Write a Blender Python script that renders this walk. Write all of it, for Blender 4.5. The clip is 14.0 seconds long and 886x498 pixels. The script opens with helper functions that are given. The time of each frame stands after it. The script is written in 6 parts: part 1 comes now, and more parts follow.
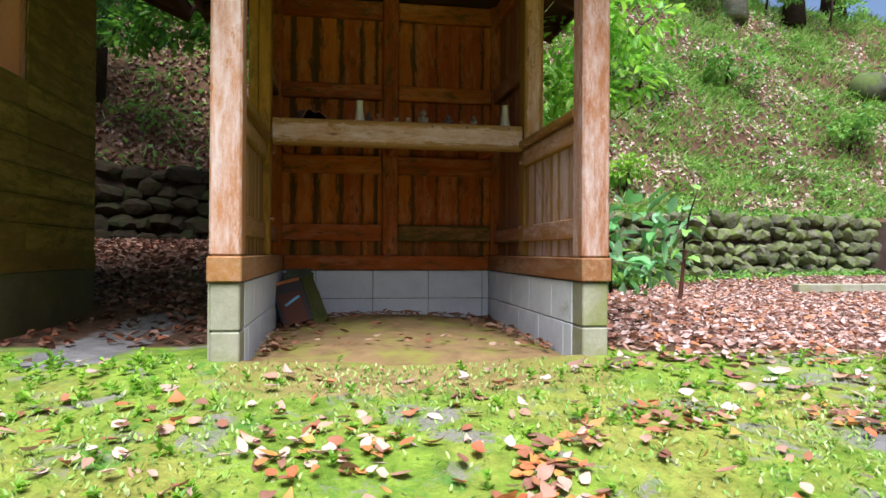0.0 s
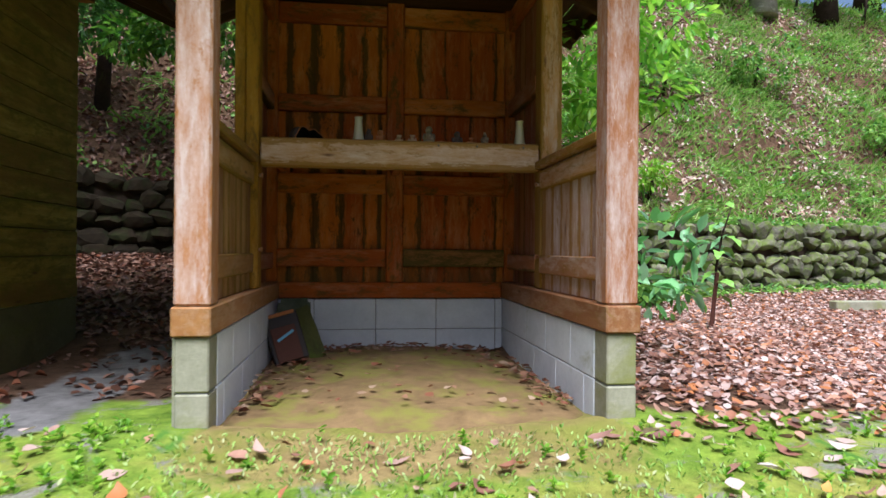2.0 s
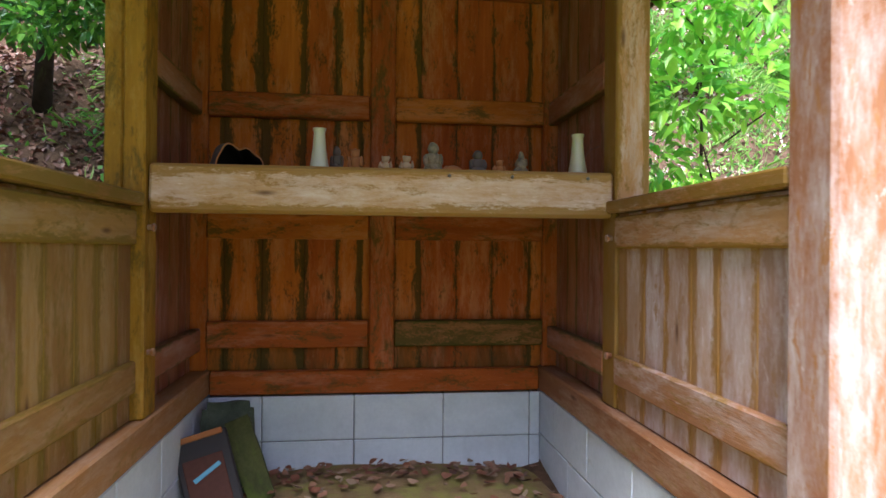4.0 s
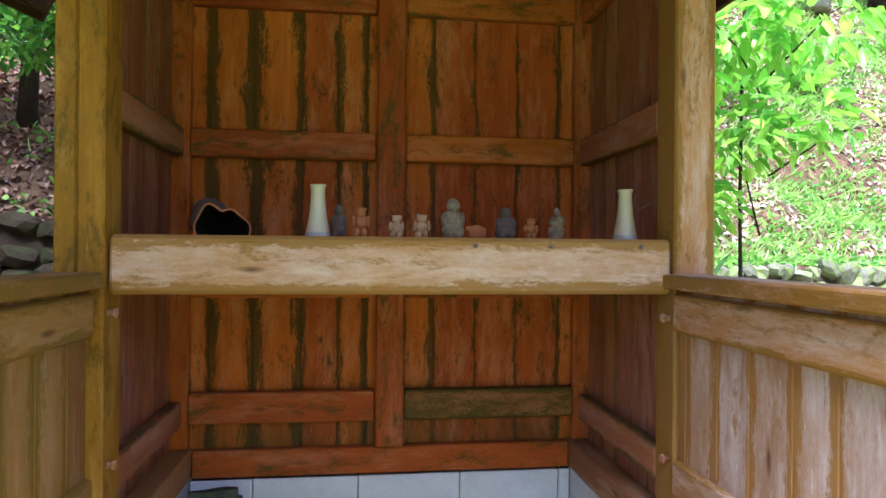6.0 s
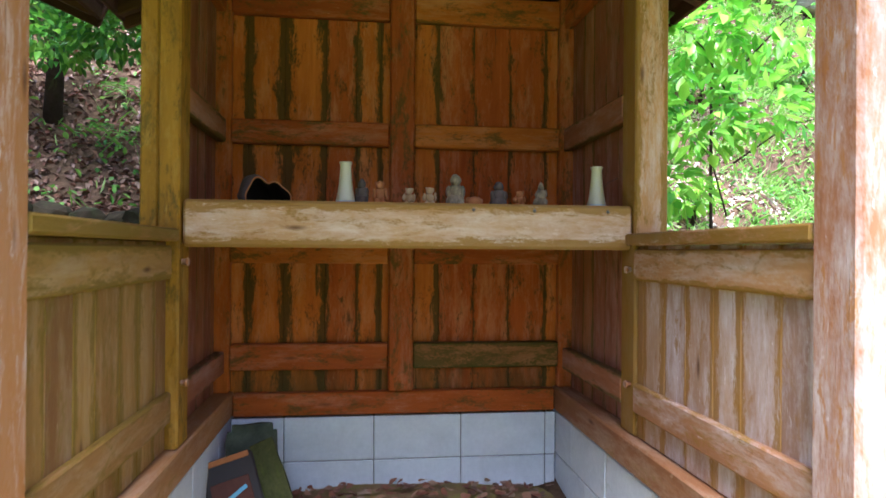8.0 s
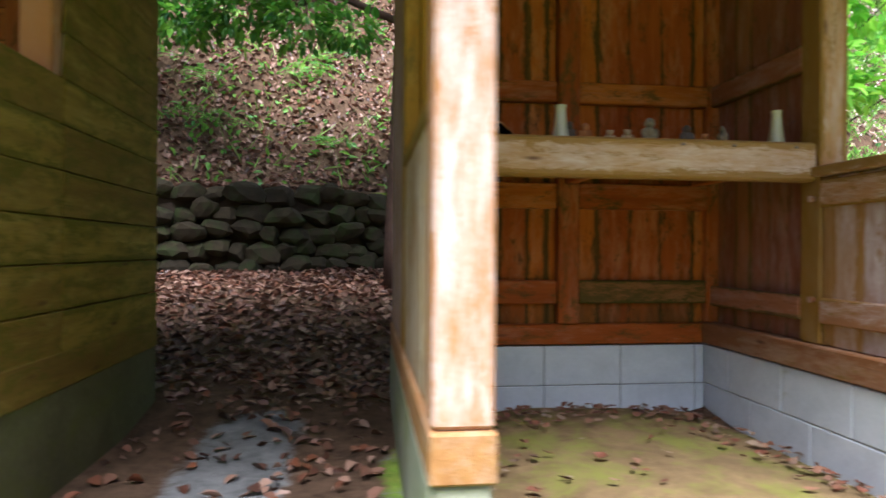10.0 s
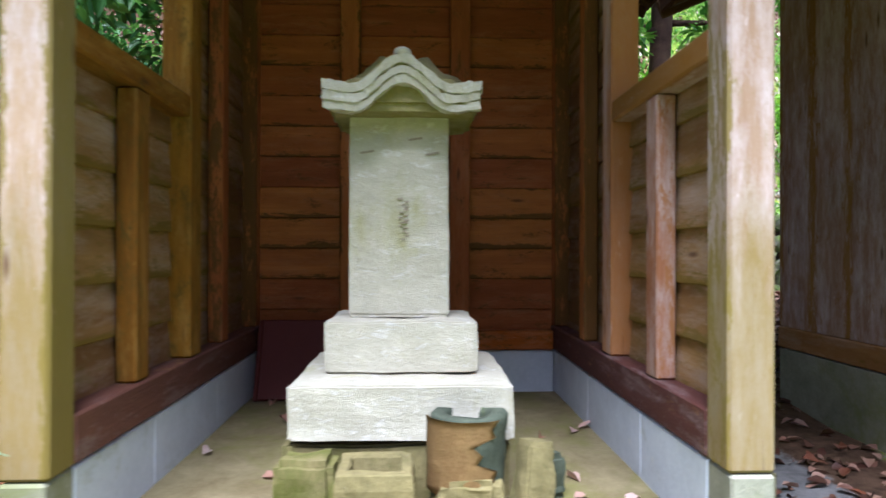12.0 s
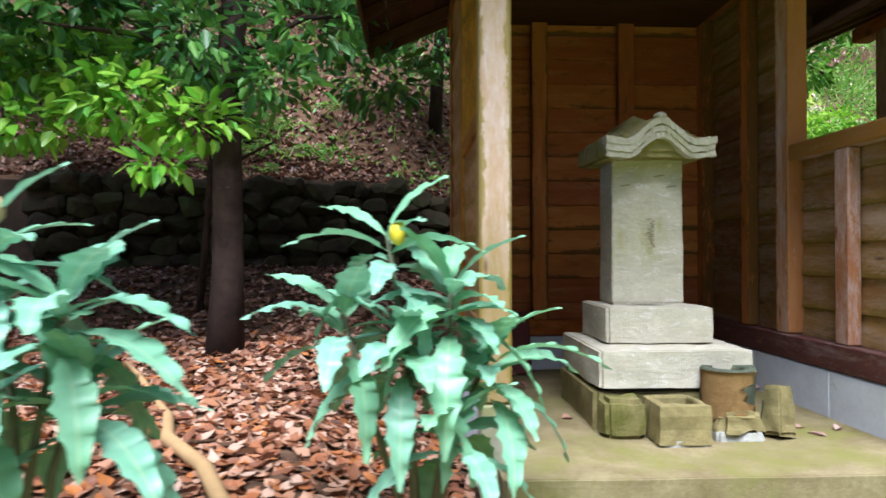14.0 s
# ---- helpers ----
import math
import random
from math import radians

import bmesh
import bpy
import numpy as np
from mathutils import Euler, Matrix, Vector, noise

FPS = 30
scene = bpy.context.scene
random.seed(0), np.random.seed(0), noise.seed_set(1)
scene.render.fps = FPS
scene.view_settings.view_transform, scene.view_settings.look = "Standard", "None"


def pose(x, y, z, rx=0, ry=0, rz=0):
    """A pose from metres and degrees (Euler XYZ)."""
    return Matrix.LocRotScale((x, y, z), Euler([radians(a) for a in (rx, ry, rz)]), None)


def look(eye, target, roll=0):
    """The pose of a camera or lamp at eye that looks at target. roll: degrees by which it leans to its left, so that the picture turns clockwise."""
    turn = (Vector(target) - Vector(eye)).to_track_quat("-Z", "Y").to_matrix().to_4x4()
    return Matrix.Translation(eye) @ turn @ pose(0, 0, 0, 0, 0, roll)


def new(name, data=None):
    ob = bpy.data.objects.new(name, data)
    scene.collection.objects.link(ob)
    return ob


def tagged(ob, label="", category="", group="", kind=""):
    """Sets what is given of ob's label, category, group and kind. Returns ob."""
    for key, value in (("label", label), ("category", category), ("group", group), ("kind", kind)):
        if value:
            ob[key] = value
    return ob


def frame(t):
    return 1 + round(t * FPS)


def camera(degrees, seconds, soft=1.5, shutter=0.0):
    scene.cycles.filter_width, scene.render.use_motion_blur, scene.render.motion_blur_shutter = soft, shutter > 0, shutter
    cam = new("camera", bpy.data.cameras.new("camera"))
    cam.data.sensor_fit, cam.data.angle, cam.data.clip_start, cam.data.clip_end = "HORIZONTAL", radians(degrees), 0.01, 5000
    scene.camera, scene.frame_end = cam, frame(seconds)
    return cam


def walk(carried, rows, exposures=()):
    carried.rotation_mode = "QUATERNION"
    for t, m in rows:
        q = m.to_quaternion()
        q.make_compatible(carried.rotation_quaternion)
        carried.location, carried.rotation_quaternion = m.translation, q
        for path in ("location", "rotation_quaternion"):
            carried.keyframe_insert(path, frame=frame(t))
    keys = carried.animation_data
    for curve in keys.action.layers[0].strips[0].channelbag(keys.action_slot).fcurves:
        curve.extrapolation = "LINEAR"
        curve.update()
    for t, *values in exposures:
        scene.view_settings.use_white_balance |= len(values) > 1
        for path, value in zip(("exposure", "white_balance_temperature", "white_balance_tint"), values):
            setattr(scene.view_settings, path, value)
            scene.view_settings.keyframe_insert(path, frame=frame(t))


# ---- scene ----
cam = camera(69.3, 14.0, shutter=0.4)
METRES, EYE, TILT, LEAN, TURN = 7.2, 0.864, 0.0, 0.0, -8.9
ROWS = [
    (0.0, 0.0, 0.0, 0.0, -0.0, 0.29, -0.35),
    (0.5, 0.0087, 0.0002, 0.0006, 1.43, 0.27, -0.4),
    (1.0, 0.0021, 0.0018, 0.0022, 1.63, 0.19, -0.43),
    (1.5, -0.0026, 0.0233, 0.0179, 1.7, 0.21, -0.41),
    (2.0, 0.0091, 0.0527, 0.0258, 1.71, 0.16, -0.43),
    (2.5, 0.0163, 0.1001, 0.0295, 1.78, 0.19, -0.35),
    (3.0, 0.0118, 0.1548, 0.0481, 1.82, 0.15, -0.37),
    (5.5, -0.0127, 0.2958, 0.0902, 1.91, 0.14, -0.45),
    (6.0, -0.0132, 0.2927, 0.1032, 1.91, 0.12, -0.47),
    (6.5, -0.0137, 0.2907, 0.1068, 1.92, 0.16, -0.48),
    (7.0, -0.0144, 0.2759, 0.1071, 1.9, 0.16, -0.49),
    (9.5, -0.0564, 0.1902, 0.0465, 1.88, 0.15, -0.34),
    (10.0, -0.1248, 0.1879, 0.0476, 2.0, 0.12, -0.35),
    (10.5, -0.2, 0.1858, 0.0482, 2.37, 0.11, -0.31),
    (11.0, -0.2686, 0.1782, 0.0489, 2.67, 0.18, -0.16),
    (11.5, -0.3237, 0.1625, 0.0505, 2.86, 0.09, -0.23),
    (12.0, -0.3694, 0.142, 0.0512, 6.44, 0.21, -0.14),
    (12.5, -0.4042, 0.115, 0.0524, 6.5, 0.19, -0.13),
    (13.0, -0.4314, 0.08, 0.0525, 6.5, 0.32, -0.08),
    (13.5, -0.4639, 0.0453, 0.0527, 6.37, 0.42, 0.02),
    (14.0, -0.5028, 0.0157, 0.0527, 6.42, 0.51, 0.07),
]
walk(cam, [(t, pose(0, 0, EYE, TILT, LEAN, TURN) @ pose(METRES * x, METRES * y, METRES * z, 90 + pitch, roll, yaw)) for t, x, y, z, yaw, pitch, roll in ROWS],
     exposures=[(0.0, 1.68, 5900, 14), (1.0, 1.49, 5900, 14), (2.0, 1.51, 5750, 14), (3.0, 2.0, 5550, 12), (5.3, 3.08, 5250, 17), (7.2, 3.12, 5150, 16), (9.3, 2.58, 5350, 11),
                (10.5, 2.38, 5600, 12), (12.0, 2.08, 5250, 17), (13.0, 1.98, 5350, 15), (14.0, 1.85, 5600, 14)])

# ---------------------------------------------------------------- light
world = bpy.data.worlds.new("world")
scene.world = world
world.use_nodes = True
wn = world.node_tree.nodes
sky = wn.new("ShaderNodeTexSky")
sky.sky_type, sky.sun_disc = "NISHITA", False
SUN_ELEV, SUN_AZ = radians(62), radians(187)   # azimuth from +y towards +x
sky.sun_elevation, sky.sun_rotation = SUN_ELEV, SUN_AZ
sky.air_density, sky.dust_density, sky.ozone_density = 1.0, 3.0, 1.0
world.node_tree.links.new(sky.outputs[0], wn["Background"].inputs[0])
wn["Background"].inputs[1].default_value = 0.05
sun = new("sun", bpy.data.lights.new("sun", "SUN"))
sun.data.energy, sun.data.angle, sun.data.color = 2.85, radians(32), (1.0, 0.985, 0.95)
sun.matrix_world = look((math.sin(SUN_AZ) * math.cos(SUN_ELEV) * 40, math.cos(SUN_AZ) * math.cos(SUN_ELEV) * 40, math.sin(SUN_ELEV) * 40), (0, 0, 0))


# ---------------------------------------------------------------- materials
class Nodes:
    """Short hand for building a node material."""

    def __init__(self, name):
        self.mat = bpy.data.materials.new(name)
        self.mat.use_nodes = True
        self.t = self.mat.node_tree
        self.b = self.t.nodes["Principled BSDF"]
        self.out = self.t.nodes["Material Output"]

    def n(self, kind, **sets):
        node = self.t.nodes.new("ShaderNode" + kind)
        if "operation" in sets:
            node.operation = sets["operation"]
        if "blend_type" in sets:
            node.blend_type = sets["blend_type"]
        if "attribute_name" in sets:
            node.attribute_name = sets["attribute_name"]
        return node

    def link(self, a, b):
        self.t.links.new(a, b)

    def noise(self, vec, scale, detail=5, rough=0.6, dist=0.0):
        n = self.n("TexNoise")
        n.inputs["Scale"].default_value, n.inputs["Detail"].default_value = scale, detail
        n.inputs["Roughness"].default_value, n.inputs["Distortion"].default_value = rough, dist
        if vec is not None:
            self.link(vec, n.inputs["Vector"])
        return n.outputs["Fac"]

    def ramp(self, fac, lo, hi, a=(0, 0, 0), b=(1, 1, 1)):
        r = self.n("ValToRGB")
        r.color_ramp.elements[0].position, r.color_ramp.elements[1].position = lo, hi
        r.color_ramp.elements[0].color, r.color_ramp.elements[1].color = (*a, 1), (*b, 1)
        self.link(fac, r.inputs[0])
        return r.outputs[0]

    def mix(self, fac, a, b, kind="MIX"):
        m = self.n("MixRGB", blend_type=kind)
        for i, v in ((0, fac), (1, a), (2, b)):
            if isinstance(v, (int, float)):
                m.inputs[i].default_value = v
            elif isinstance(v, tuple):
                m.inputs[i].default_value = (*v, 1)
            else:
                self.link(v, m.inputs[i])
        return m.outputs[0]

    def math(self, op, a, b=0.0, c=0.0):
        m = self.n("Math", operation=op)
        for i, v in enumerate((a, b, c)):
            if isinstance(v, (int, float)):
                m.inputs[i].default_value = v
            else:
                self.link(v, m.inputs[i])
        return m.outputs[0]

    def coords(self, scale=(1, 1, 1), shift=True):
        """Object coordinates, shifted at random from object to object."""
        tc, oi = self.n("TexCoord"), self.n("ObjectInfo")
        mp = self.n("Mapping")
        mp.inputs["Scale"].default_value = scale
        self.link(tc.outputs["Object"], mp.inputs["Vector"])
        if shift:
            comb = self.n("CombineXYZ")
            s = self.math("MULTIPLY", oi.outputs["Random"], 37.0)
            for i in range(3):
                self.link(s, comb.inputs[i])
            self.link(comb.outputs[0], mp.inputs["Location"])
        return mp.outputs[0]

    def bump(self, height, strength=0.3, distance=0.01):
        b = self.n("Bump")
        b.inputs["Strength"].default_value, b.inputs["Distance"].default_value = strength, distance
        self.link(height, b.inputs["Height"])
        self.link(b.outputs[0], self.b.inputs["Normal"])

    def done(self, colour, rough=0.8, spec=0.3):
        if isinstance(colour, tuple):
            self.b.inputs["Base Color"].default_value = (*colour, 1)
        else:
            self.link(colour, self.b.inputs["Base Color"])
        if isinstance(rough, (int, float)):
            self.b.inputs["Roughness"].default_value = rough
        else:
            self.link(rough, self.b.inputs["Roughness"])
        self.b.inputs["Specular IOR Level"].default_value = spec
        return self.mat


def wood(name, light, dark, bleach=(0.5, 0.4, 0.33), bleached=0.3, mossy=0.3, edge_moss=0.0, edge_axis="Y", rough=0.75, moss=(0.085, 0.075, 0.012), foot=0.0, grain_depth=0.5):
    """Weathered softwood, its grain along the piece's own x: soft tone, fine grain, worn pale patches, gritty stains."""
    k = Nodes(name)
    oi = k.n("ObjectInfo").outputs["Random"]
    soft = k.noise(k.coords((2.2, 14, 14)), 1.0, 7, 0.65, 0.3)
    grain = k.noise(k.coords((1.3, 55, 55)), 1.0, 4, 0.6, 0.6)
    fine = k.noise(k.coords((9, 190, 190)), 1.0, 3, 0.6)
    grit = k.noise(k.coords((70, 110, 110)), 1.0, 5, 0.75)
    c = k.ramp(soft, 0.3, 0.7, dark, light)
    mean = tuple(0.25 * a + 0.75 * b for a, b in zip(light, dark))
    c = k.mix(k.math("MULTIPLY", k.ramp(grain, 0.38, 0.66, (1, 1, 1), (0, 0, 0)), grain_depth), c, mean)
    c = k.mix(k.math("MULTIPLY", fine, 0.25), c, tuple(0.6 * v for v in dark))
    hsv = k.n("HueSaturation")
    k.link(k.math("MULTIPLY_ADD", oi, 0.4, 0.8), hsv.inputs["Value"])
    k.link(k.math("MULTIPLY_ADD", oi, 0.014, 0.493), hsv.inputs["Hue"])
    k.link(c, hsv.inputs["Color"])
    hsv.inputs["Saturation"].default_value = 1.05
    c = hsv.outputs[0]
    # worn, greyed patches with a flaking margin
    worn = k.noise(k.coords((5.0, 20, 20)), 1.0, 10, 0.74, 0.2)
    patch = k.math("ADD", worn, k.math("MULTIPLY_ADD", grit, 0.22, -0.11))
    broad = k.noise(k.coords((0.9, 5, 5)), 1.0, 4, 0.6, 0.3)
    patch = k.math("ADD", patch, k.math("MULTIPLY_ADD", broad, 0.5, -0.25))
    fac = k.ramp(patch, 0.56 - 0.26 * bleached, 0.84 - 0.26 * bleached)
    c = k.mix(k.math("MULTIPLY", fac, min(0.72, 0.3 + 0.75 * bleached)), c, bleach)
    flake = k.ramp(k.noise(k.coords((16, 60, 60)), 1.0, 6, 0.7, 0.3), 0.66 - 0.06 * bleached, 0.72 - 0.06 * bleached)
    c = k.mix(k.math("MULTIPLY", flake, 0.55 * min(1, bleached + 0.2)), c, tuple(min(0.8, v * 1.25) for v in bleach))
    # stains
    spots = k.math("ADD", k.noise(k.coords((5, 13, 13)), 1.1, 9, 0.78, 0.4), k.math("MULTIPLY_ADD", grit, 0.3, -0.15))
    fac = k.ramp(spots, 0.68 - 0.3 * mossy, 0.78 - 0.3 * mossy)
    c = k.mix(k.math("MULTIPLY", fac, 0.8), c, moss)
    gen = k.n("SeparateXYZ")
    k.link(k.n("TexCoord").outputs["Generated"], gen.inputs[0])
    if edge_moss:
        off = k.math("ABSOLUTE", k.math("SUBTRACT", gen.outputs[edge_axis], 0.5))
        wob = k.math("MULTIPLY_ADD", k.noise(k.coords((5, 24, 24)), 1.0, 8, 0.78, 0.4), 1.9, -0.95)
        wob = k.math("ADD", k.math("MULTIPLY", off, 2.0), wob)
        wob = k.math("ADD", wob, k.math("MULTIPLY_ADD", oi, 0.4, -0.2))
        wob = k.math("ADD", wob, k.math("MULTIPLY_ADD", grit, 0.5, -0.25))
        c = k.mix(k.math("MULTIPLY", k.ramp(wob, 0.98 - edge_moss * 0.27, 1.16 - edge_moss * 0.25), 0.86), c, moss)
    if foot:
        low = k.math("ADD", gen.outputs["X"], k.math("MULTIPLY_ADD", k.noise(k.coords((3, 14, 14)), 1.0, 8, 0.7, 0.5), 0.4, -0.2))
        c = k.mix(k.math("MULTIPLY", k.ramp(low, foot - 0.08, foot + 0.05, (1, 1, 1), (0, 0, 0)), 0.66), c, moss)
    knots = k.n("TexVoronoi")
    knots.inputs["Scale"].default_value = 1.0
    k.link(k.coords((2.2, 9, 9)), knots.inputs["Vector"])
    c = k.mix(k.ramp(knots.outputs["Distance"], 0.03, 0.10, (0.75, 0.75, 0.75), (0, 0, 0)), c, (0.07, 0.025, 0.01))
    split = k.noise(k.coords((0.7, 40, 40)), 1.0, 4, 0.6, 0.15)
    c = k.mix(k.ramp(split, 0.25, 0.29, (0.7, 0.7, 0.7), (0, 0, 0)), c, (0.06, 0.03, 0.014))
    k.bump(k.math("ADD", k.math("MULTIPLY", grain, 0.6), k.math("ADD", k.math("MULTIPLY", fine, 0.6), k.math("MULTIPLY", grit, 0.5))), 0.5, 0.004)
    return k.done(c, k.math("MULTIPLY_ADD", worn, 0.3, rough - 0.15), 0.25)


def stone(name, light, dark, moss=(0.13, 0.15, 0.03), mossy=0.3, white=0.2, scale=6.0, bump=0.5, tone=0.0, band=1.0):
    """Rough stone or concrete, with moss and pale lichen."""
    k = Nodes(name)
    a = k.noise(k.coords((1, 1, band)), scale, 8, 0.72, 0.3)
    g = k.noise(k.coords((1, 1, band)), scale * 14, 4, 0.7)
    c = k.ramp(a, 0.3, 0.7, dark, light)
    c = k.mix(k.math("MULTIPLY", g, 0.5), c, dark, "MULTIPLY")
    l = k.noise(k.coords((1, 1, 2.5)), scale * 1.7, 7, 0.75, 0.5)
    c = k.mix(k.math("MULTIPLY", k.ramp(l, 0.7 - 0.3 * white, 0.8 - 0.25 * white), 0.7), c, (0.66, 0.65, 0.62))
    m = k.noise(k.coords((1, 1, 0.6)), scale * 0.55, 6, 0.7, 0.4)
    c = k.mix(k.math("MULTIPLY", k.ramp(m, 0.72 - 0.34 * mossy, 0.85 - 0.3 * mossy), 0.85), c, moss)
    if tone:
        hs = k.n("HueSaturation")
        k.link(k.math("MULTIPLY_ADD", k.n("ObjectInfo").outputs["Random"], tone, 1 - tone / 2), hs.inputs["Value"])
        k.link(c, hs.inputs["Color"])
        c = hs.outputs[0]
    k.bump(k.math("ADD", a, k.math("MULTIPLY", g, 0.4)), bump, 0.012)
    return k.done(c, 0.9, 0.2)


def leaf_mat(name, colours, through_light=0.35, rough=0.5, value=0.5, spec=0.4):
    """Leaves: colours spread from leaf to leaf, with some light coming through."""
    k = Nodes(name)
    r = k.n("NewGeometry").outputs["Random Per Island"]
    ramp = k.n("ValToRGB")
    el = ramp.color_ramp.elements
    while len(el) < len(colours):
        el.new(0.5)
    for i, col in enumerate(colours):
        el[i].position, el[i].color = i / max(1, len(colours) - 1), (*col, 1)
    k.link(r, ramp.inputs[0])
    mott = k.noise(k.coords((1, 1, 1), False), 45, 4, 0.7)
    c = k.mix(k.math("MULTIPLY", mott, value), ramp.outputs[0], (0.25, 0.2, 0.15), "MULTIPLY")
    mat = k.done(c, rough, spec)
    if through_light:
        tr = k.n("BsdfTranslucent")
        k.link(c, tr.inputs["Color"])
        ms = k.n("MixShader")
        ms.inputs[0].default_value = through_light
        k.link(k.b.outputs[0], ms.inputs[1])
        k.link(tr.outputs[0], ms.inputs[2])
        k.link(ms.outputs[0], k.out.inputs["Surface"])
    return mat


def plain(name, colour, rough=0.6, spec=0.3, vary=0.35, scale=30.0, bump=0.2):
    k = Nodes(name)
    a = k.noise(k.coords((1, 1, 1)), scale, 6, 0.7)
    c = k.mix(k.math("MULTIPLY", a, vary), colour, tuple(v * 0.25 for v in colour))
    k.bump(a, bump, 0.004)
    return k.done(c, rough, spec)


def ground_mat():
    k = Nodes("mossy_ground")
    p = k.coords((1, 1, 1), False)
    big = k.noise(p, 1.6, 6, 0.65, 0.4)
    mid = k.noise(p, 9, 7, 0.72, 0.3)
    fine = k.noise(p, 95, 4, 0.75)
    litter = k.n("Attribute", attribute_name="litter").outputs["Fac"]
    path = k.n("Attribute", attribute_name="path").outputs["Fac"]
    bare = k.n("Attribute", attribute_name="bare").outputs["Fac"]
    moss = k.ramp(mid, 0.32, 0.68, (0.11, 0.21, 0.02), (0.38, 0.53, 0.07))
    moss = k.mix(k.ramp(big, 0.45, 0.62), moss, k.ramp(mid, 0.35, 0.65, (0.26, 0.26, 0.05), (0.5, 0.5, 0.11)))
    patch = k.noise(p, 4.2, 8, 0.75, 0.6)
    moss = k.mix(k.ramp(patch, 0.54, 0.61), moss, k.ramp(fine, 0.3, 0.7, (0.2, 0.16, 0.11), (0.46, 0.44, 0.41)))
    moss = k.mix(k.ramp(k.noise(p, 3.1, 7, 0.7, 0.5), 0.57, 0.66), moss, (0.13, 0.3, 0.045))
    moss = k.mix(k.math("MULTIPLY", fine, 0.6), moss, (0.12, 0.2, 0.05), "MULTIPLY")
    trod = k.mix(k.ramp(big, 0.45, 0.6), k.ramp(mid, 0.3, 0.7, (0.18, 0.12, 0.05), (0.4, 0.3, 0.12)), (0.24, 0.25, 0.05))
    moss = k.mix(k.ramp(k.math("ADD", bare, k.math("MULTIPLY_ADD", mid, 1.0, -0.5)), 0.4, 0.62), moss, trod)
    soil = k.ramp(mid, 0.3, 0.7, (0.045, 0.026, 0.015), (0.17, 0.1, 0.06))
    grey = k.ramp(mid, 0.3, 0.7, (0.11, 0.105, 0.1), (0.26, 0.25, 0.24))
    m1 = k.ramp(k.math("ADD", litter, k.math("MULTIPLY_ADD", mid, 0.5, -0.25)), 0.42, 0.58)
    c = k.mix(m1, moss, soil)
    m2 = k.ramp(k.math("ADD", path, k.math("MULTIPLY_ADD", mid, 0.6, -0.3)), 0.5, 0.62)
    c = k.mix(m2, c, grey)
    k.bump(k.math("ADD", mid, k.math("MULTIPLY", fine, 0.55)), 0.8, 0.035)
    return k.done(c, 0.95, 0.12)


WOOD_RED = wood("red_brown_board", (0.56, 0.165, 0.04), (0.3, 0.068, 0.014), (0.57, 0.27, 0.13), 0.36, 0.45, 0.95, moss=(0.042, 0.032, 0.004), foot=0.1)
WOOD_RAIL = wood("red_brown_rail", (0.5, 0.145, 0.035), (0.27, 0.065, 0.014), (0.52, 0.25, 0.13), 0.35, 0.55, moss=(0.075, 0.05, 0.006))
WOOD_MOSSRAIL = wood("moss_covered_rail", (0.3, 0.13, 0.05), (0.15, 0.06, 0.02), (0.3, 0.2, 0.1), 0.15, 0.78, 0.6, moss=(0.06, 0.048, 0.004))
WOOD_INNER = wood("lilac_brown_inner_board", (0.4, 0.17, 0.095), (0.22, 0.08, 0.036), (0.46, 0.31, 0.27), 0.3, 0.35, 0.6, moss=(0.1, 0.07, 0.012))
WOOD_POST = wood("weathered_post_timber", (0.47, 0.235, 0.125), (0.33, 0.145, 0.065), (0.6, 0.51, 0.49), 0.6, 0.4, 0.4, moss=(0.33, 0.13, 0.03), grain_depth=0.35)
WOOD_BEAM = wood("bleached_shelf_timber", (0.5, 0.31, 0.17), (0.36, 0.19, 0.085), (0.64, 0.5, 0.42), 0.6, 0.42, 1.4, moss=(0.24, 0.115, 0.006), grain_depth=0.4)
WOOD_OCHRE = wood("ochre_post_timber", (0.36, 0.17, 0.022), (0.16, 0.068, 0.01), (0.5, 0.31, 0.08), 0.3, 0.55, moss=(0.1, 0.06, 0.006))
WOOD_SIDE = wood("weathered_side_board", (0.46, 0.29, 0.21), (0.31, 0.18, 0.12), (0.62, 0.53, 0.55), 0.62, 0.4, 1.1, moss=(0.27, 0.12, 0.008), grain_depth=0.35)
WOOD_FLAKE = wood("flaking_ochre_rail_timber", (0.47, 0.25, 0.12), (0.32, 0.15, 0.065), (0.62, 0.52, 0.5), 0.45, 0.5, 1.0, moss=(0.22, 0.11, 0.006), grain_depth=0.35)
WOOD_SILL = wood("sill_timber", (0.38, 0.19, 0.08), (0.23, 0.1, 0.038), (0.46, 0.32, 0.22), 0.4, 0.4, moss=(0.2, 0.115, 0.016))
WOOD_LAP = wood("red_lap_board", (0.52, 0.19, 0.065), (0.28, 0.088, 0.03), (0.46, 0.22, 0.11), 0.25, 0.4, 0.4, moss=(0.1, 0.05, 0.01))
WOOD_PURPLE = wood("peeling_dark_sill_timber", (0.17, 0.07, 0.05), (0.08, 0.032, 0.025), (0.46, 0.38, 0.36), 0.2, 0.35, moss=(0.26, 0.14, 0.05))
WOOD_MOSSY = wood("mould_stained_outer_board", (0.36, 0.21, 0.085), (0.19, 0.095, 0.035), (0.48, 0.37, 0.31), 0.4, 0.5, 0.8, moss=(0.17, 0.11, 0.01))
